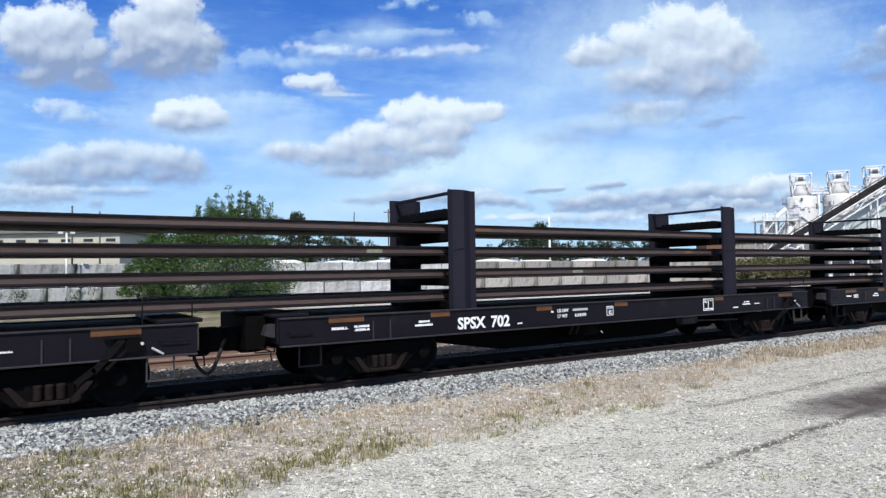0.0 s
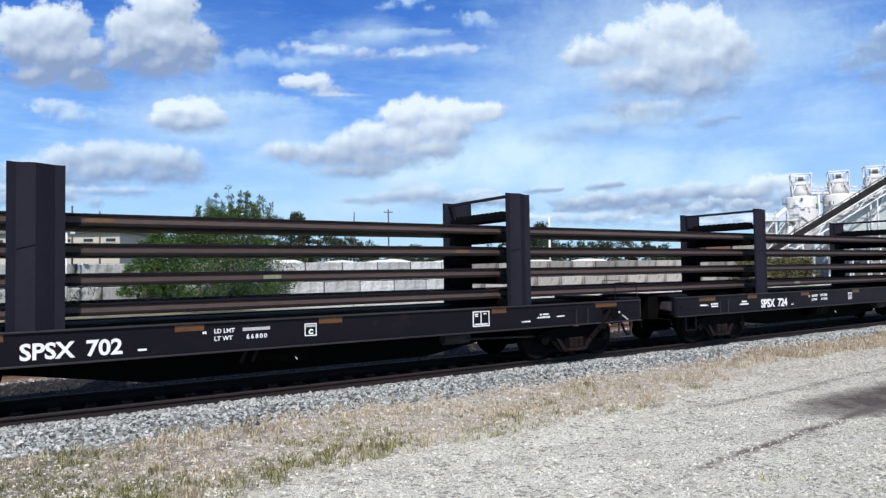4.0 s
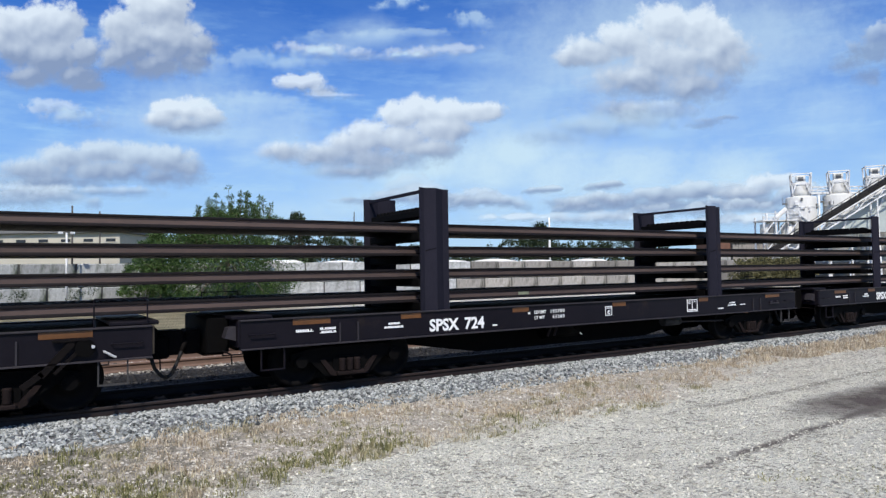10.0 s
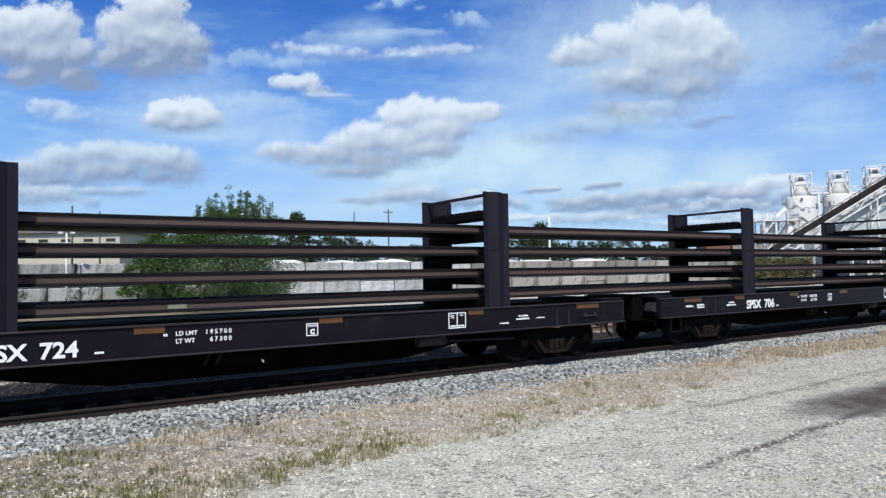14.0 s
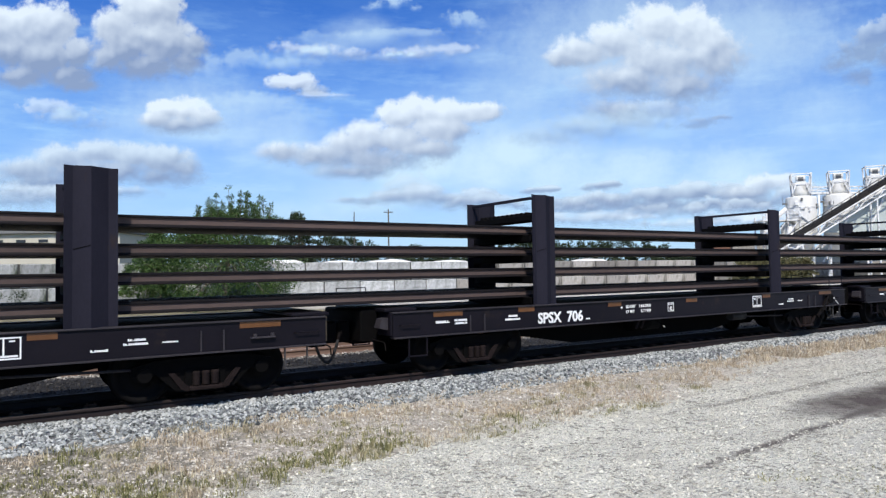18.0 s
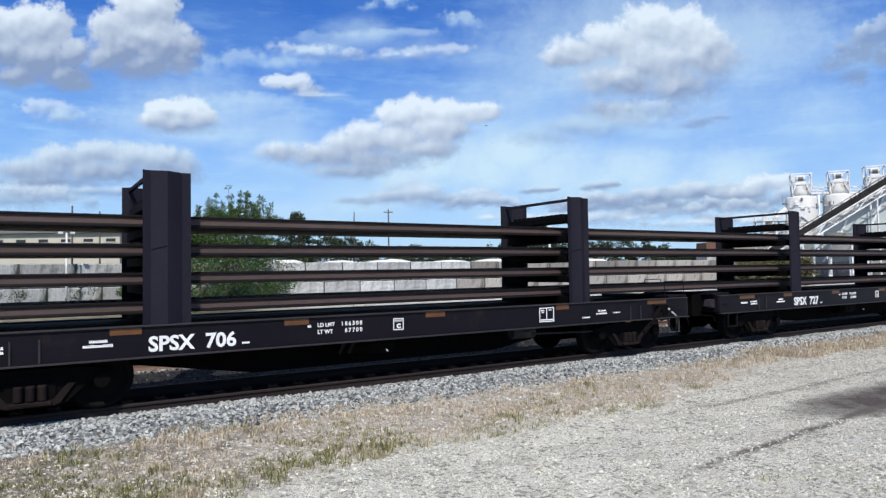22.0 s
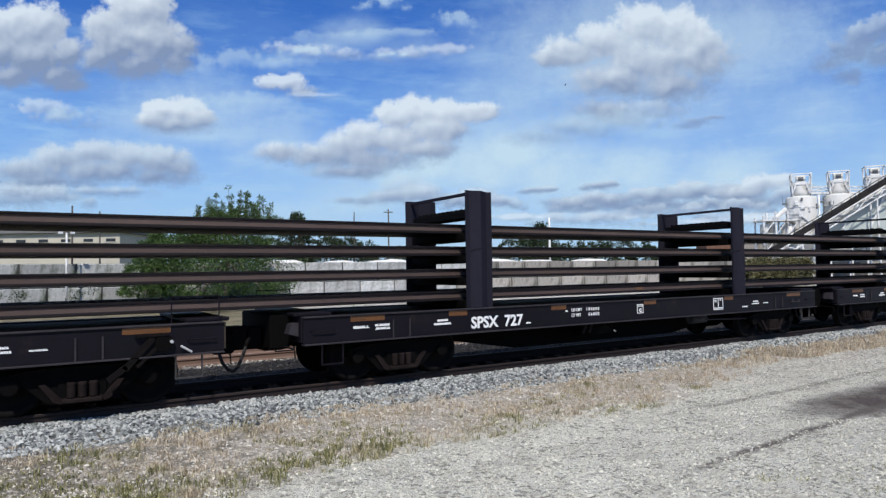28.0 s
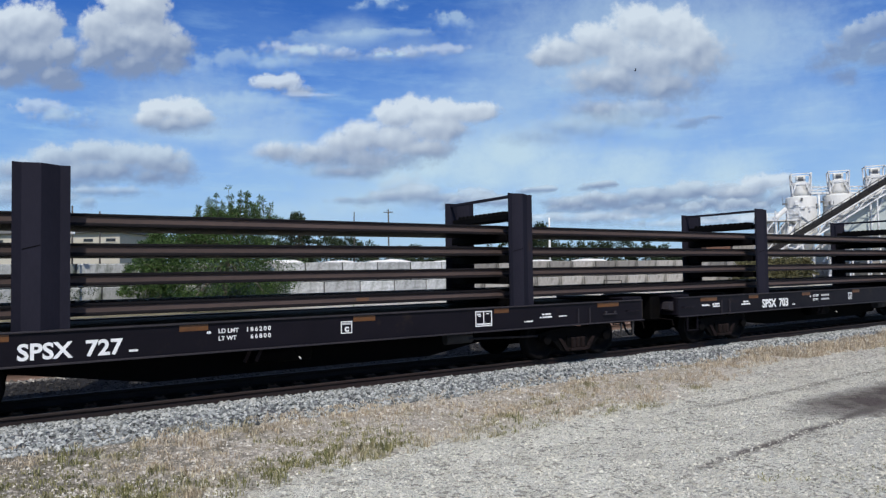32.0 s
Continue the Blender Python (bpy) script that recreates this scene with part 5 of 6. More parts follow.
def make_hand_brake(car):
    """Slanted arms, chain sheave and pale rod at one end of a car."""
    for name, p, q, w, h in (("brake_arm", (6.42, 0.58), (6.80, 1.02), 0.05, 0.09), ("brake_lever", (6.58, 0.60), (6.96, 0.98), 0.04, 0.045), ("brake_link", (6.20, 0.44), (6.44, 0.62), 0.05, 0.08)):
        bm = bmesh.new()
        bar(bm, (p[0], -SIDE - 0.03, p[1]), (q[0], -SIDE - 0.03, q[1]), w, h)
        part(name, bm, M_CAST, car)
    bm = bmesh.new()
    rod(bm, (6.95, -SIDE - 0.06, 0.93), (6.95, -SIDE + 0.0, 0.93), 0.13, 16)
    sheave = part("brake_sheave", bm, M_SHADEBLACK, car)
    bm = bmesh.new()
    rod(bm, (7.05, -SIDE - 0.085, 0.945), (7.05, -SIDE - 0.05, 0.945), 0.024, 10)
    part("sheave_pin", bm, M_PALE, sheave, "pale worn pin")
    bm = bmesh.new()
    bar(bm, (6.55, -SIDE - 0.04, 1.045), (7.0, -SIDE - 0.04, 1.05), 0.06, 0.03)
    part("brake_bracket", bm, M_CAST, car)
    bm = bmesh.new()
    rod(bm, (7.18, -SIDE - 0.05, 0.87), (7.34, -SIDE - 0.05, 0.77), 0.018, 6)
    part("brake_rod", bm, M_PALE, car, "pale worn brake rod")
    make_hand_rail(car, 7.07, 7.77, -SIDE + 0.06)


def make_side_handle(car):
    """A flat bracket on the side sill of the cars whose hand brake is on the far side."""
    bm = bmesh.new()
    box(bm, 6.55, 6.95, -SIDE - 0.05, -SIDE + 0.011, 0.90, 0.925, 0.004)
    shelf = part("side_bracket", bm, M_LITSTEEL, car)
    for x in (6.60, 6.88):
        bm = bmesh.new()
        box(bm, x, x + 0.05, -SIDE - 0.04, -SIDE + 0.011, 0.925, 0.975, 0.004)
        part("bracket_lug", bm, M_LITSTEEL, shelf)


def letter_car(car, mark, load, light, plate, tape, dash=-2.88):
    """The writing and marks that differ from car to car."""
    y = -SIDE + 0.006
    frame_mark(car, "plate_mark", plate, 0.985, 0.21, 0.21, 0.016)
    part("plate_letter", letters("C", 0.075, M_WHITE, 0.02), None, car, at=pose(plate - 0.035, y, 0.915))
    bm = bmesh.new()
    box(bm, plate - 0.08, plate + 0.08, y - 0.002, y + 0.003, 1.03, 1.065)
    part("plate_line", bm, M_DIMWHITE, car)
    bm = bmesh.new()
    box(bm, tape, tape + 0.42, -SIDE + 0.004, -SIDE + 0.012, SILL1 - 0.125, SILL1 - 0.03)
    part("reflector", bm, M_ORANGE, car, "faded amber reflective tape")
    a, b = (mark + " ").split(" ")[:2]
    part("reporting_mark", letters(a, 0.215, M_WHITE, 0.008), None, car, at=pose(-4.34 if dash > -2.9 else -4.43, y, 0.815) @ Matrix.Diagonal((0.98, 1, 1, 1)))
    if b:
        part("car_number", letters(b, 0.215, M_WHITE, 0.008), None, car, at=pose(-3.55 if dash > -2.9 else -3.62, y, 0.815) @ Matrix.Diagonal((1.02, 1, 1, 1)))
    bm = bmesh.new()
    box(bm, dash, dash + 0.12, y - 0.002, y + 0.003, 0.83, 0.86)
    part("stencil_line", bm, M_WHITE, car, "small white stencilled line")
    for z, word, num in ((1.02, "LD LMT", load), (0.905, "LT WT", light)):
        part("weight_stencil", letters(word, 0.065, M_WHITE, 0.006), None, car, at=pose(-1.80, y, z))
        if num:
            part("weight_stencil", letters(num, 0.068, M_WHITE, 0.006, gap=1.45), None, car, at=pose(-1.37 if len(num) > 5 else -1.30, y, z))
        else:
            bm = bmesh.new()
            box(bm, -1.36, -0.92, y - 0.002, y + 0.003, z + 0.01, z + 0.06)
            part("weight_stencil", bm, M_DIMWHITE, car)


# place of the first lettered car's stake edge along the track, every two seconds
TRAVEL = (6.913, 3.368, -0.155, -3.675, -7.19, -10.666, -14.15, -17.676, -21.233, -24.894, -28.633, -32.356, -36.108, -39.825, -43.542, -47.24, -50.942)
CURVE = np.polynomial.chebyshev.Chebyshev.fit(np.arange(17) * 2.0, np.array(TRAVEL), 8)


def travel(t):
    return float(CURVE(t))


FIRST = make_car()
CARS = [FIRST] + [copy_thing(FIRST, pose(0, 0, 0)) for _ in range(5)]
MARKS = (("SPSX", "", "", 0.3, 0.45), ("SPSX 702", "", "66800", -0.23, -0.08), ("SPSX 724", "195700", "67300", 0.36, 0.49), ("SPSX 706", "186300", "67700", -0.25, 0.33, -3.06),
         ("SPSX 727", "186200", "66800", 0.36, 0.49, -3.06), ("SPSX 703", "", "", 0.3, 0.45))
for k, (car, marks) in enumerate(zip(CARS, MARKS)):
    letter_car(car, *marks)
    (make_hand_brake if k in (0, 1, 3) else make_side_handle)(car)



def make_load():
    """Long rails lying side by side in four layers through the whole train."""
    me = rail_mesh("long_rail", -14.0, 90.0, M_LOAD, M_SCALESHADE)
    rnd = random.Random(9)
    rails = []
    for layer, z in enumerate(TIERS):
        for k in range(10):
            ob = new("long_rail", me)
            y = TRACK_Y - 0.72 + k * 0.16 + rnd.uniform(-0.004, 0.004)
            ob["home"] = (y, RAIL_TOP + z)
            tagged(ob, "long rust-brown rail lying with others across the flatcars", "rail", group="long rails on the train")
            rails.append(ob)
            if k == 0:
                for m in range(2):
                    x = rnd.uniform(-8, 66)
                    bm = bmesh.new()
                    w = rnd.uniform(0.25, 0.5)
                    box(bm, x, x + w, -0.014, -0.0105, 0.055, 0.12)
                    mark = m % 2 == 0
                    part("paint_mark", bm, M_GREEN if mark else M_RUSTMARK, ob, "pale green marking" if mark else "bright rust mark")
    return rails


LOAD = make_load()


# ---------------------------------------------------------------- clouds, far beyond everything else
FOCAL = 1176.6
DEEP = 3600.0


def make_cloud_mat(name, shaded, sunlit):
    m = bpy.data.materials.new(name)
    m.use_nodes = True
    t = m.node_tree
    t.nodes.clear()
    def attr(name):
        n = t.nodes.new("ShaderNodeAttribute")
        n.attribute_name = name
        return n.outputs["Fac"]
    co = t.nodes.new("ShaderNodeTexCoord").outputs["Object"]
    info = t.nodes.new("ShaderNodeObjectInfo").outputs["Random"]
    vec = t.nodes.new("ShaderNodeVectorMath")
    vec.operation = "ADD"
    comb = t.nodes.new("ShaderNodeCombineXYZ")
    t.links.new(math_node(t, "MULTIPLY", info, 9000.0), comb.inputs[2])
    links(t, [(co, vec.inputs[0]), (comb.outputs[0], vec.inputs[1])])
    n1 = noise_node(t, vec.outputs[0], 0.0068, 6.0, 0.55, 0.15)
    n2 = noise_node(t, vec.outputs[0], 0.024, 4.0, 0.55, 0.2)
    body, lift, thin, soft, rag = attr("body"), attr("lift"), attr("thin"), attr("soft"), attr("rag")
    torn = math_node(t, "ADD", math_node(t, "MULTIPLY", math_node(t, "SUBTRACT", n1, 0.5), 1.7), math_node(t, "MULTIPLY", math_node(t, "SUBTRACT", n2, 0.5), 0.8))
    f = math_node(t, "ADD", body, math_node(t, "MULTIPLY", torn, rag))
    f = math_node(t, "DIVIDE", math_node(t, "ADD", f, 0.23), math_node(t, "MULTIPLY", soft, 0.42))
    ss = t.nodes.new("ShaderNodeMapRange")
    ss.interpolation_type = "SMOOTHSTEP"
    t.links.new(f, ss.inputs[0])
    alpha = math_node(t, "MULTIPLY", ss.outputs[0], thin)
    # billows: brighter where the vapour thickens away from the sun's side
    away = t.nodes.new("ShaderNodeVectorMath")
    away.operation = "ADD"
    away.inputs[1].default_value = (-22.0, 38.0, 0.0)
    t.links.new(vec.outputs[0], away.inputs[0])
    near = noise_node(t, vec.outputs[0], 0.0068, 2.0, 0.45, 0.15)
    far = noise_node(t, away.outputs[0], 0.0068, 2.0, 0.45, 0.15)
    shade = math_node(t, "MULTIPLY", math_node(t, "SUBTRACT", near, far), 1.5)
    shade = math_node(t, "ADD", shade, math_node(t, "MULTIPLY", math_node(t, "SUBTRACT", n2, 0.5), 0.25))
    light = math_node(t, "ADD", lift, math_node(t, "MULTIPLY", shade, rag), clamp=True)
    col = mix_node(t, light, shaded, sunlit)
    em = t.nodes.new("ShaderNodeEmission")
    tr = t.nodes.new("ShaderNodeBsdfTransparent")
    mx = t.nodes.new("ShaderNodeMixShader")
    out = t.nodes.new("ShaderNodeOutputMaterial")
    links(t, [(col, em.inputs[0]), (alpha, mx.inputs[0]), (tr.outputs[0], mx.inputs[1]), (em.outputs[0], mx.inputs[2]), (mx.outputs[0], out.inputs[0])])
    return m


M_CLOUD = make_cloud_mat("cloud_vapour", (0.27, 0.36, 0.55), (0.81, 0.92, 1.03))
M_LOWCLOUD = make_cloud_mat("grey_cloud_vapour", (0.25, 0.34, 0.54), (0.66, 0.80, 0.95))
M_VEIL = make_cloud_mat("high_cloud_ice", (0.40, 0.61, 0.94), (0.65, 0.86, 1.0))
CLOUDS = []


def lobe_heap(cx, cy, w, h, n, seed):
    """A heap of lobes over a level base, when a cloud needs no shape of its own."""
    rng = np.random.default_rng(seed)
    out = []
    for i in range(n):
        u = rng.uniform(-0.5, 0.5)
        top = (1 - (2 * abs(u)) ** 1.6) * rng.uniform(0.2, 1.0)
        r = h * rng.uniform(0.22, 0.36) * (0.6 + 0.6 * (1 - 2 * abs(u)))
        out.append((cx + u * w * 0.85, cy + h * 0.3 - top * h * 0.6, r * 1.9, r))
    return out


def make_cloud(lobes, drift, bright=0.6, thin=1.0, soft=1.0, label="soft white fair-weather cloud drifting in the blue sky", rag=1.0):
    """A far cloud of rounded lobes (x, y, half width, half height, in units of the lens's reach, y down); drift: its way to the left."""
    L = np.array(lobes, float)
    unit = DEEP / FOCAL
    x0, x1 = (L[:, 0] - 1.5 * L[:, 2]).min(), (L[:, 0] + 1.5 * L[:, 2]).max()
    y0, y1 = (L[:, 1] - 1.5 * L[:, 3]).min(), (L[:, 1] + 1.5 * L[:, 3]).max()
    px, py = (x0 + x1) / 2, (y0 + y1) / 2
    nx, ny = max(10, int((x1 - x0) / 6)), max(8, int((y1 - y0) / 5))
    gx, gy = np.meshgrid(np.linspace(x0, x1, nx), np.linspace(y1, y0, ny))
    best, total, lit = np.full(gx.shape, -9.0), np.zeros(gx.shape), np.zeros(gx.shape)
    for a, b, rx, ry in L:
        u, v = (gx - a) / rx, (gy - b) / ry
        d = 1 - np.sqrt(u * u + v * v)
        best = np.maximum(best, d)
        k = np.exp(5 * d)
        total += k
        lit += k * (-0.30 * u - 0.62 * v)
    lit = np.clip(lit / total, -1, 1)
    low = (gy - L[:, 1].min()) / max(1.0, L[:, 1].max() - L[:, 1].min())
    lift = np.clip(bright + 0.78 * lit - 0.62 * (low - 0.34), -0.2, 1.3)
    body = np.clip(best, -1.5, 1)
    keep = body > -0.48
    start = np.unravel_index(np.argmax(body), body.shape)
    joined, todo = np.zeros(body.shape, bool), [start]
    while todo:
        j, i = todo.pop()
        if 0 <= j < ny and 0 <= i < nx and keep[j, i] and not joined[j, i]:
            joined[j, i] = True
            todo += [(j + 1, i), (j - 1, i), (j, i + 1), (j, i - 1)]
    keep = joined
    verts = [((x - px) * unit, (py - y) * unit, 0.0) for x, y in zip(gx.ravel(), gy.ravel())]
    faces = []
    for j in range(ny - 1):
        for i in range(nx - 1):
            if keep[j, i] or keep[j, i + 1] or keep[j + 1, i] or keep[j + 1, i + 1]:
                k = j * nx + i
                faces.append((k, k + 1, k + nx + 1, k + nx))
    me = raw("cloud", verts, faces, M_VEIL if soft > 2.0 else M_LOWCLOUD if "grey" in label else M_CLOUD)
    for name, values in (("body", body), ("lift", lift), ("thin", thin * np.clip(1.08 - 0.14 * np.clip(low, 0, 1.3), 0, 1)), ("soft", soft * (0.85 + 1.1 * np.clip(low, 0, 1.4))), ("rag", np.full(body.shape, 0.30 if soft > 2.9 else rag))):
        at = me.attributes.new(name, "FLOAT", "POINT")
        at.data.foreach_set("value", values.ravel().astype(np.float32))
    bm = bmesh.new()
    bm.from_mesh(me)
    bmesh.ops.delete(bm, geom=[v for v in bm.verts if not v.link_faces], context="VERTS")
    bm.to_mesh(me)
    bm.free()
    ob = new("cloud", me)
    tagged(ob, label, "cloud", kind="backdrop")
    deep = DEEP - 20.0 * len(CLOUDS)
    k = deep / DEEP
    spin = VIEW.to_3x3()
    mid = spin @ Vector(((px - 784) / FOCAL, (441 - py) / FOCAL, -1)) * deep + EYE
    side = spin @ Vector((1, 0, 0)) * (drift * 0.5 * deep / FOCAL)
    m = Matrix.Translation(mid) @ spin.to_4x4()
    ob.scale = (k, k, k)
    CLOUDS.append((ob, m, side))


VEIL = "thin milky veil of high cloud"
WISP = "thin white wisp of high cloud"
GREY = "small grey-bottomed cloud low over the horizon"
make_cloud(lobe_heap(1180, 190, 1050, 420, 34, 51), 40, 0.8, 0.60, 3.0, VEIL)
make_cloud(lobe_heap(1000, 330, 1300, 230, 34, 52), 12, 1.0, 0.9, 3.0, VEIL)
make_cloud(lobe_heap(330, 260, 700, 230, 20, 53), 20, 0.9, 0.55, 3.0, VEIL)
make_cloud(lobe_heap(690, 85, 460, 110, 16, 54), 45, 0.85, 0.42, 3.0, WISP)
make_cloud([(1530, 92, 46, 22), (1492, 112, 34, 22), (1556, 70, 44, 24), (1520, 135, 36, 16), (1590, 95, 60, 30), (1610, 50, 60, 26)], 60, -0.12, 0.68, 1.4, "torn grey cloud in the blue sky", 1.1)
make_cloud([(1168, 48, 62, 40), (1225, 62, 62, 46), (1100, 74, 56, 36), (1040, 92, 60, 28), (1262, 100, 62, 50), (1175, 112, 100, 56), (1110, 142, 90, 38), (1215, 152, 90, 36), (1005, 104, 44, 20), (1090, 196, 70, 24)], 66, 0.50, 0.92, 1.4, rag=0.8)
make_cloud([(1045, 228, 90, 24), (975, 246, 70, 18), (1120, 214, 70, 20), (1170, 196, 60, 18)], 40, 0.2, 0.55, 2.0, "thin grey scrap of cloud under a larger one")
make_cloud([(1250, 216, 34, 8), (1275, 208, 24, 7), (1230, 224, 30, 7)], 40, 0.0, 0.6, 1.6, "thin grey scrap of cloud under a larger one")
make_cloud([(1060, 225, 110, 32), (980, 245, 70, 22), (1130, 215, 80, 26)], 30, 0.7, 0.35, 2.4, VEIL)
make_cloud([(64, 52, 54, 48), (104, 48, 40, 36), (25, 88, 54, 46), (85, 104, 64, 46), (140, 96, 34, 34), (120, 134, 54, 24), (12, 50, 44, 38), (40, 136, 62, 22), (142, 152, 36, 14)], 55, 0.30, 0.95, 1.15, rag=0.75)
make_cloud([(258, 16, 48, 46), (292, 4, 36, 46), (208, 50, 38, 36), (228, 84, 52, 46), (290, 78, 62, 50), (344, 86, 32, 30), (262, 116, 76, 26), (196, 104, 36, 28), (326, 112, 44, 22)], 55, 0.44, 0.98, 1.0, rag=0.75)
make_cloud([(505, 146, 34, 17), (530, 150, 34, 18), (555, 162, 36, 13)], 60, 0.66, 0.85, 1.3)
make_cloud([(570, 170, 46, 10), (600, 172, 34, 9)], 60, 0.6, 0.45, 2.0, WISP)
make_cloud([(296, 194, 36, 20), (336, 196, 42, 24), (280, 212, 36, 22), (325, 222, 70, 20), (368, 210, 28, 18)], 28, 0.62, 0.94, 1.2, rag=0.8)
make_cloud([(180, 272, 60, 22), (120, 284, 64, 26), (236, 276, 58, 24), (290, 286, 56, 28), (328, 298, 36, 22), (48, 304, 80, 26), (170, 304, 150, 28), (285, 316, 76, 20), (90, 324, 130, 20)], 22, 0.42, 0.92, 1.5, "broad soft cloud with a grey underside", 0.75)
make_cloud([(60, 346, 150, 18), (180, 344, 120, 14), (-40, 338, 100, 20)], 20, 0.15, 0.7, 2.0, "flat grey layer of low cloud", 0.8)
make_cloud([(742, 194, 46, 28), (705, 208, 42, 28), (785, 200, 52, 26), (836, 200, 54, 20), (650, 240, 52, 32), (620, 258, 56, 28), (705, 246, 80, 34), (775, 228, 66, 30), (570, 276, 76, 26), (505, 270, 52, 20), (650, 284, 120, 26), (755, 264, 66, 20), (620, 304, 90, 16)], 14, 0.58, 0.95, 1.35, rag=0.72)
make_cloud([(560, 92, 56, 18), (525, 84, 40, 14), (620, 98, 60, 12)], 40, 0.7, 0.55, 1.9, WISP, 1.5)
make_cloud([(640, 66, 110, 12), (730, 58, 90, 9), (560, 72, 80, 9)], 40, 0.6, 0.40, 2.3, WISP, 1.4)
make_cloud([(745, 96, 70, 12), (690, 104, 60, 9), (800, 88, 60, 10)], 30, 0.8, 0.5, 2.0, WISP, 1.5)
make_cloud([(430, 108, 70, 20), (380, 128, 70, 18), (500, 116, 60, 14)], 40, 0.5, 0.40, 2.2, WISP, 1.4)
make_cloud([(120, 208, 60, 20), (85, 190, 50, 14), (150, 222, 60, 12)], 30, 0.5, 0.5, 2.0, WISP, 1.4)
make_cloud([(450, 190, 90, 26), (540, 210, 90, 20), (410, 220, 90, 20)], 25, 0.4, 0.38, 2.4, WISP, 1.3)
make_cloud([(1062, 331, 30, 8), (1080, 326, 22, 8), (1042, 335, 24, 6)], 14, 0.0, 0.85, 1.4, GREY)
make_cloud([(952, 338, 26, 7), (972, 335, 20, 6), (935, 341, 18, 5)], 14, 0.1, 0.75, 1.4, GREY)
make_cloud([(1170, 346, 60, 16), (1232, 338, 64, 18), (1292, 342, 60, 18), (1085, 354, 70, 14), (1010, 360, 60, 12), (1300, 362, 110, 14), (1150, 366, 150, 14)], 14, 0.22, 0.9, 1.4, "long grey bank of low cloud over the horizon", 0.9)
make_cloud([(1352, 328, 46, 18), (1388, 320, 30, 14), (1325, 344, 60, 16), (1400, 342, 50, 16)], 14, 0.62, 0.85, 1.5, rag=0.8)
make_cloud([(1250, 394, 90, 9), (1340, 388, 80, 10), (1180, 398, 80, 8), (1400, 384, 60, 10)], 12, 0.85, 0.75, 1.8, "low white streak of cloud along the horizon", 1.1)
make_cloud([(1010, 392, 90, 8), (920, 386, 80, 8), (1090, 384, 80, 9)], 12, 0.8, 0.65, 1.9, "low white streak of cloud along the horizon", 1.1)
make_cloud([(745, 340, 40, 14), (700, 350, 60, 14), (790, 352, 60, 10), (640, 356, 60, 8)], 14, 0.45, 0.8, 1.5, GREY, 0.9)
for k, (cx, cy, w, h, bright, thin) in enumerate(((1060, 362, 220, 34, 0.34, 0.8), (1290, 364, 200, 30, 0.42, 0.8), (1420, 350, 140, 34, 0.4, 0.7), (855, 352, 140, 30, 0.38, 0.75), (722, 342, 180, 50, 0.6, 0.4),
                                                   (860, 358, 170, 30, 0.4, 0.55), (545, 90, 100, 30, 0.9, 0.6), (740, 96, 170, 20, 0.9, 0.55), (700, 5, 110, 36, 0.8, 0.7), (828, 38, 84, 40, 0.75, 0.5),
                                                   (60, 348, 260, 40, 0.35, 0.6), (130, 205, 90, 40, 0.7, 0.4), (1040, 388, 260, 26, 0.5, 0.5), (1180, 378, 300, 30, 0.45, 0.5))):
    high = 1.0 - cy / 480.0
    low_down = cy > 300
    make_cloud(lobe_heap(cx, cy, w, h * (1.25 if low_down else 1.0), 18 if low_down else 10, 60 + k), 10 + 55 * max(0.0, high - 0.2), bright - (0.12 if low_down else 0.0), thin, 1.8 if low_down else 2.4, GREY if low_down else WISP, 1.3 if low_down else 1.9)


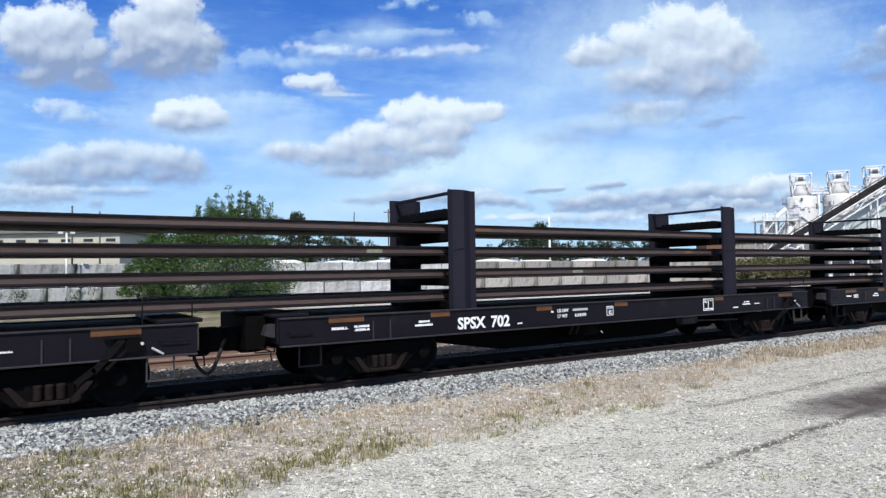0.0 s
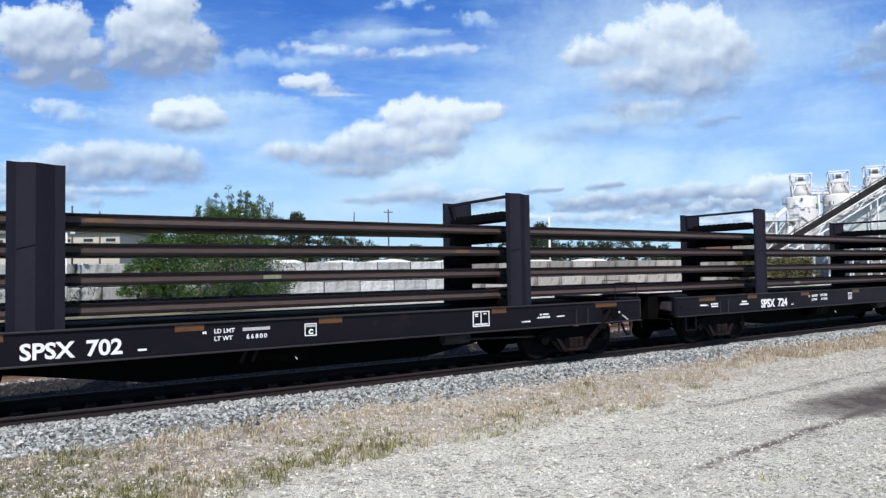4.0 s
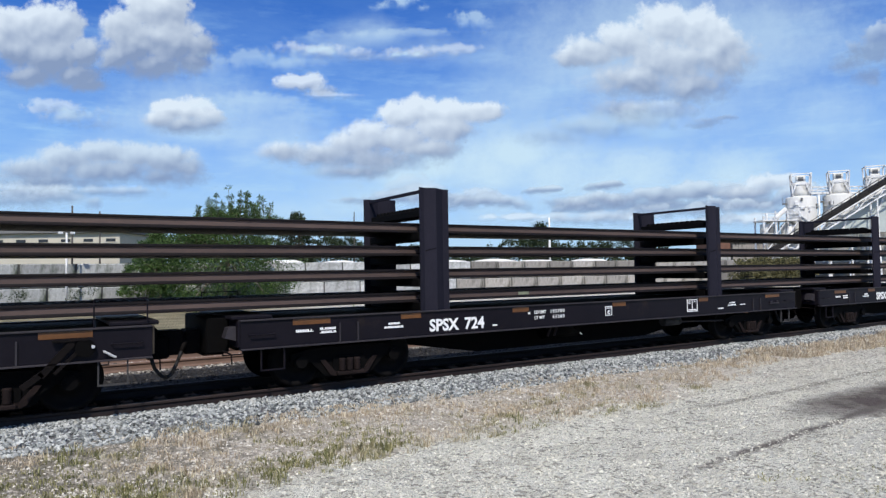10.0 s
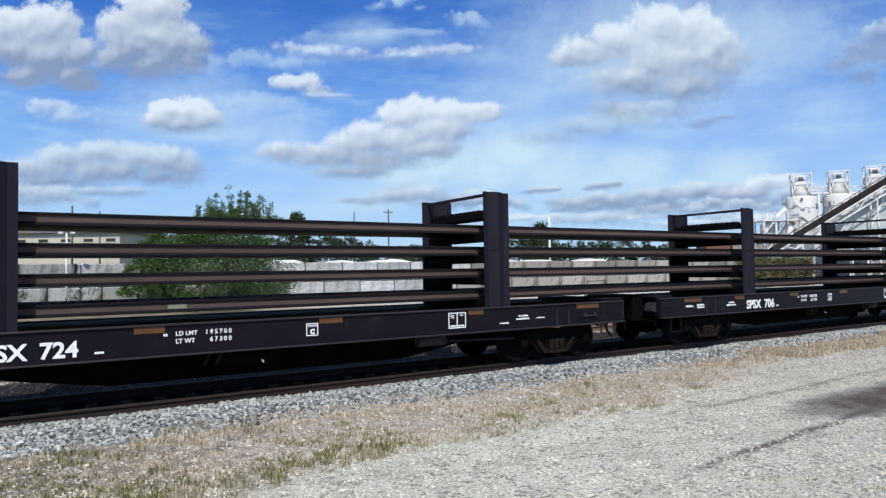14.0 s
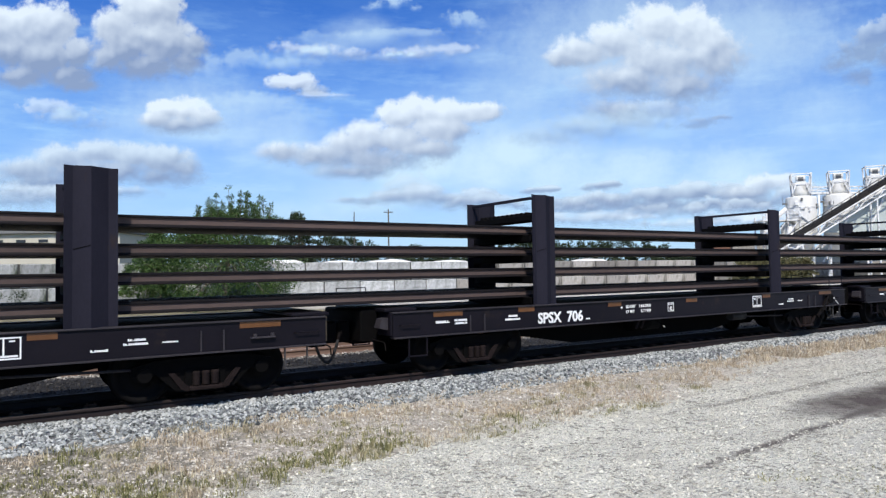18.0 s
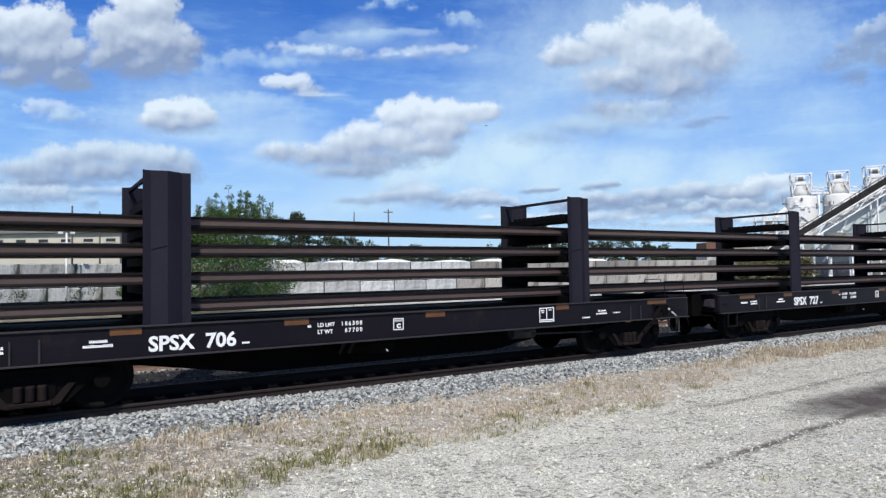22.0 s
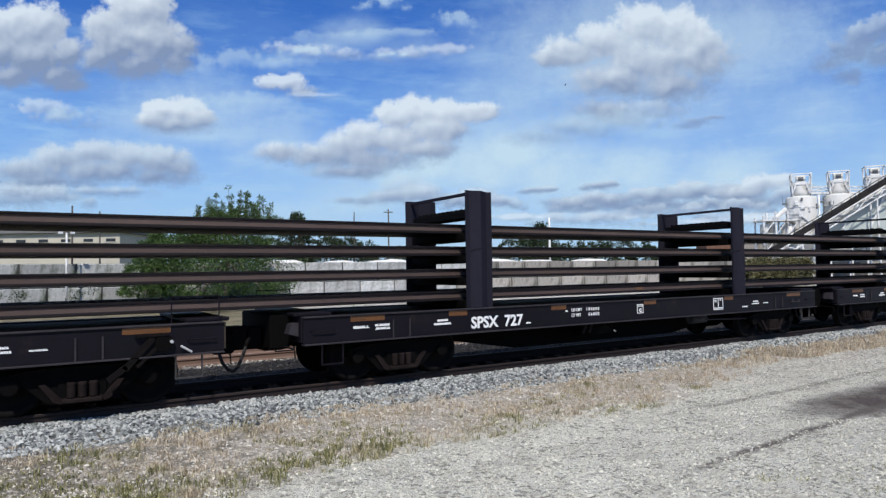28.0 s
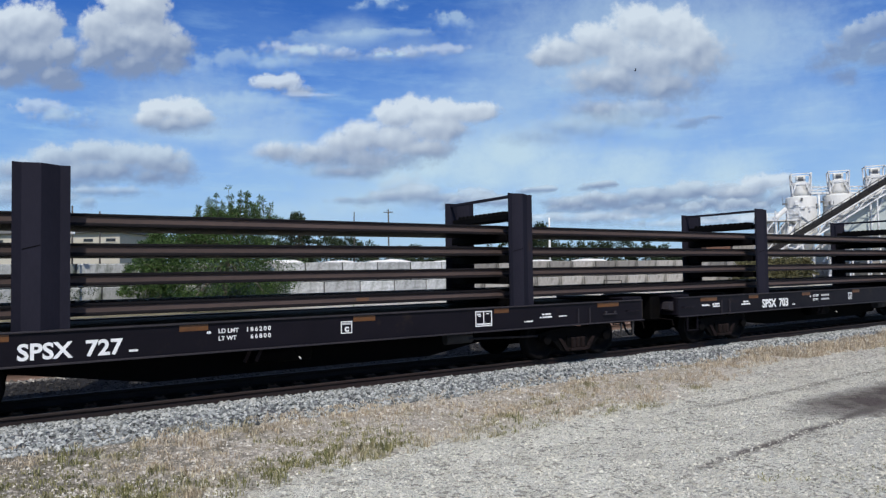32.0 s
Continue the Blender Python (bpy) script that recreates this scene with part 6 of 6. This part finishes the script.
def make_bird():
    b = new("bird")
    tagged(b, "dark soaring bird with spread wings high in the sky", "bird")
    bm = bmesh.new()
    lathe(bm, [(0.02, -0.45), (0.10, -0.3), (0.13, 0.0), (0.08, 0.25), (0.06, 0.34), (0.01, 0.42)], 10, axis=0)
    part("body", bm, M_SHADEBLACK, b)
    bm = bmesh.new()
    prism(bm, [(-0.42, -0.06), (-0.80, -0.16), (-0.80, 0.16), (-0.42, 0.06)], 2, -0.015, 0.015)
    part("tail", bm, M_SHADEBLACK, b)
    for s in (-1, 1):
        bm = bmesh.new()
        prism(bm, [(0.20, s * 0.08), (0.28, s * 0.65), (0.05, s * 1.25), (-0.14, s * 1.22), (-0.16, s * 0.6), (-0.22, s * 0.08)], 2, 0.02, 0.045)
        part("wing", bm, M_SHADEBLACK, b, at=pose(0, 0, 0.02, s * 14, 0, 0))
    return b


BIRD = make_bird()


# ---------------------------------------------------------------- what moves
def motions():
    times = [2.0 * i for i in range(17)]
    for k, car in enumerate(CARS):
        walk(car, [(t, pose(travel(t) + 4.5 + (k - 1) * PITCH, TRACK_Y, RAIL_TOP)) for t in times])
        for axle in [c for c in car.children if c.name.split(".")[0] == "axle"]:
            x = axle.location.x
            rows = []
            for i in range(108):
                t = min(32.0, i * 0.3)
                rows.append((t, pose(x, 0, WHEEL_R) @ Matrix.Rotation((travel(t) - travel(0)) / WHEEL_R, 4, "Y")))
            walk(axle, rows)
    for rail in LOAD:
        y, z = rail["home"]
        walk(rail, [(t, pose(travel(t), y, z)) for t in times])
    flight = ((0.0, 822.2, 1244.8, 279.9), (12.0, 512.6, 734.2, 177.8), (19.0, 291.9, 403.1, 106.1), (22.5, 195.7, 263.9, 75.6), (23.0, 193.9, 259.1, 77.2), (24.0, 194.5, 246.8, 78.5), (25.0, 198.0, 238.5, 79.6),
              (28.0, 207.3, 220.5, 85.5), (29.0, 212.9, 216.9, 87.1), (30.0, 219.1, 212.9, 88.3), (31.0, 226.8, 207.9, 90.5), (32.0, 234.1, 203.2, 91.6))
    walk(BIRD, [(t, pose(x, y, z, bank, 0, -60)) for (t, x, y, z), bank in zip(flight, (0, 5, -5, 20, 35, 50, 40, 25, 45, 40, 60, 55))])
    for ob, m, side in CLOUDS:
        size = ob.scale.copy()
        walk(ob, [(0.0, Matrix.Translation(side) @ m), (32.0, Matrix.Translation(-side) @ m)])
        ob.scale = size


motions()
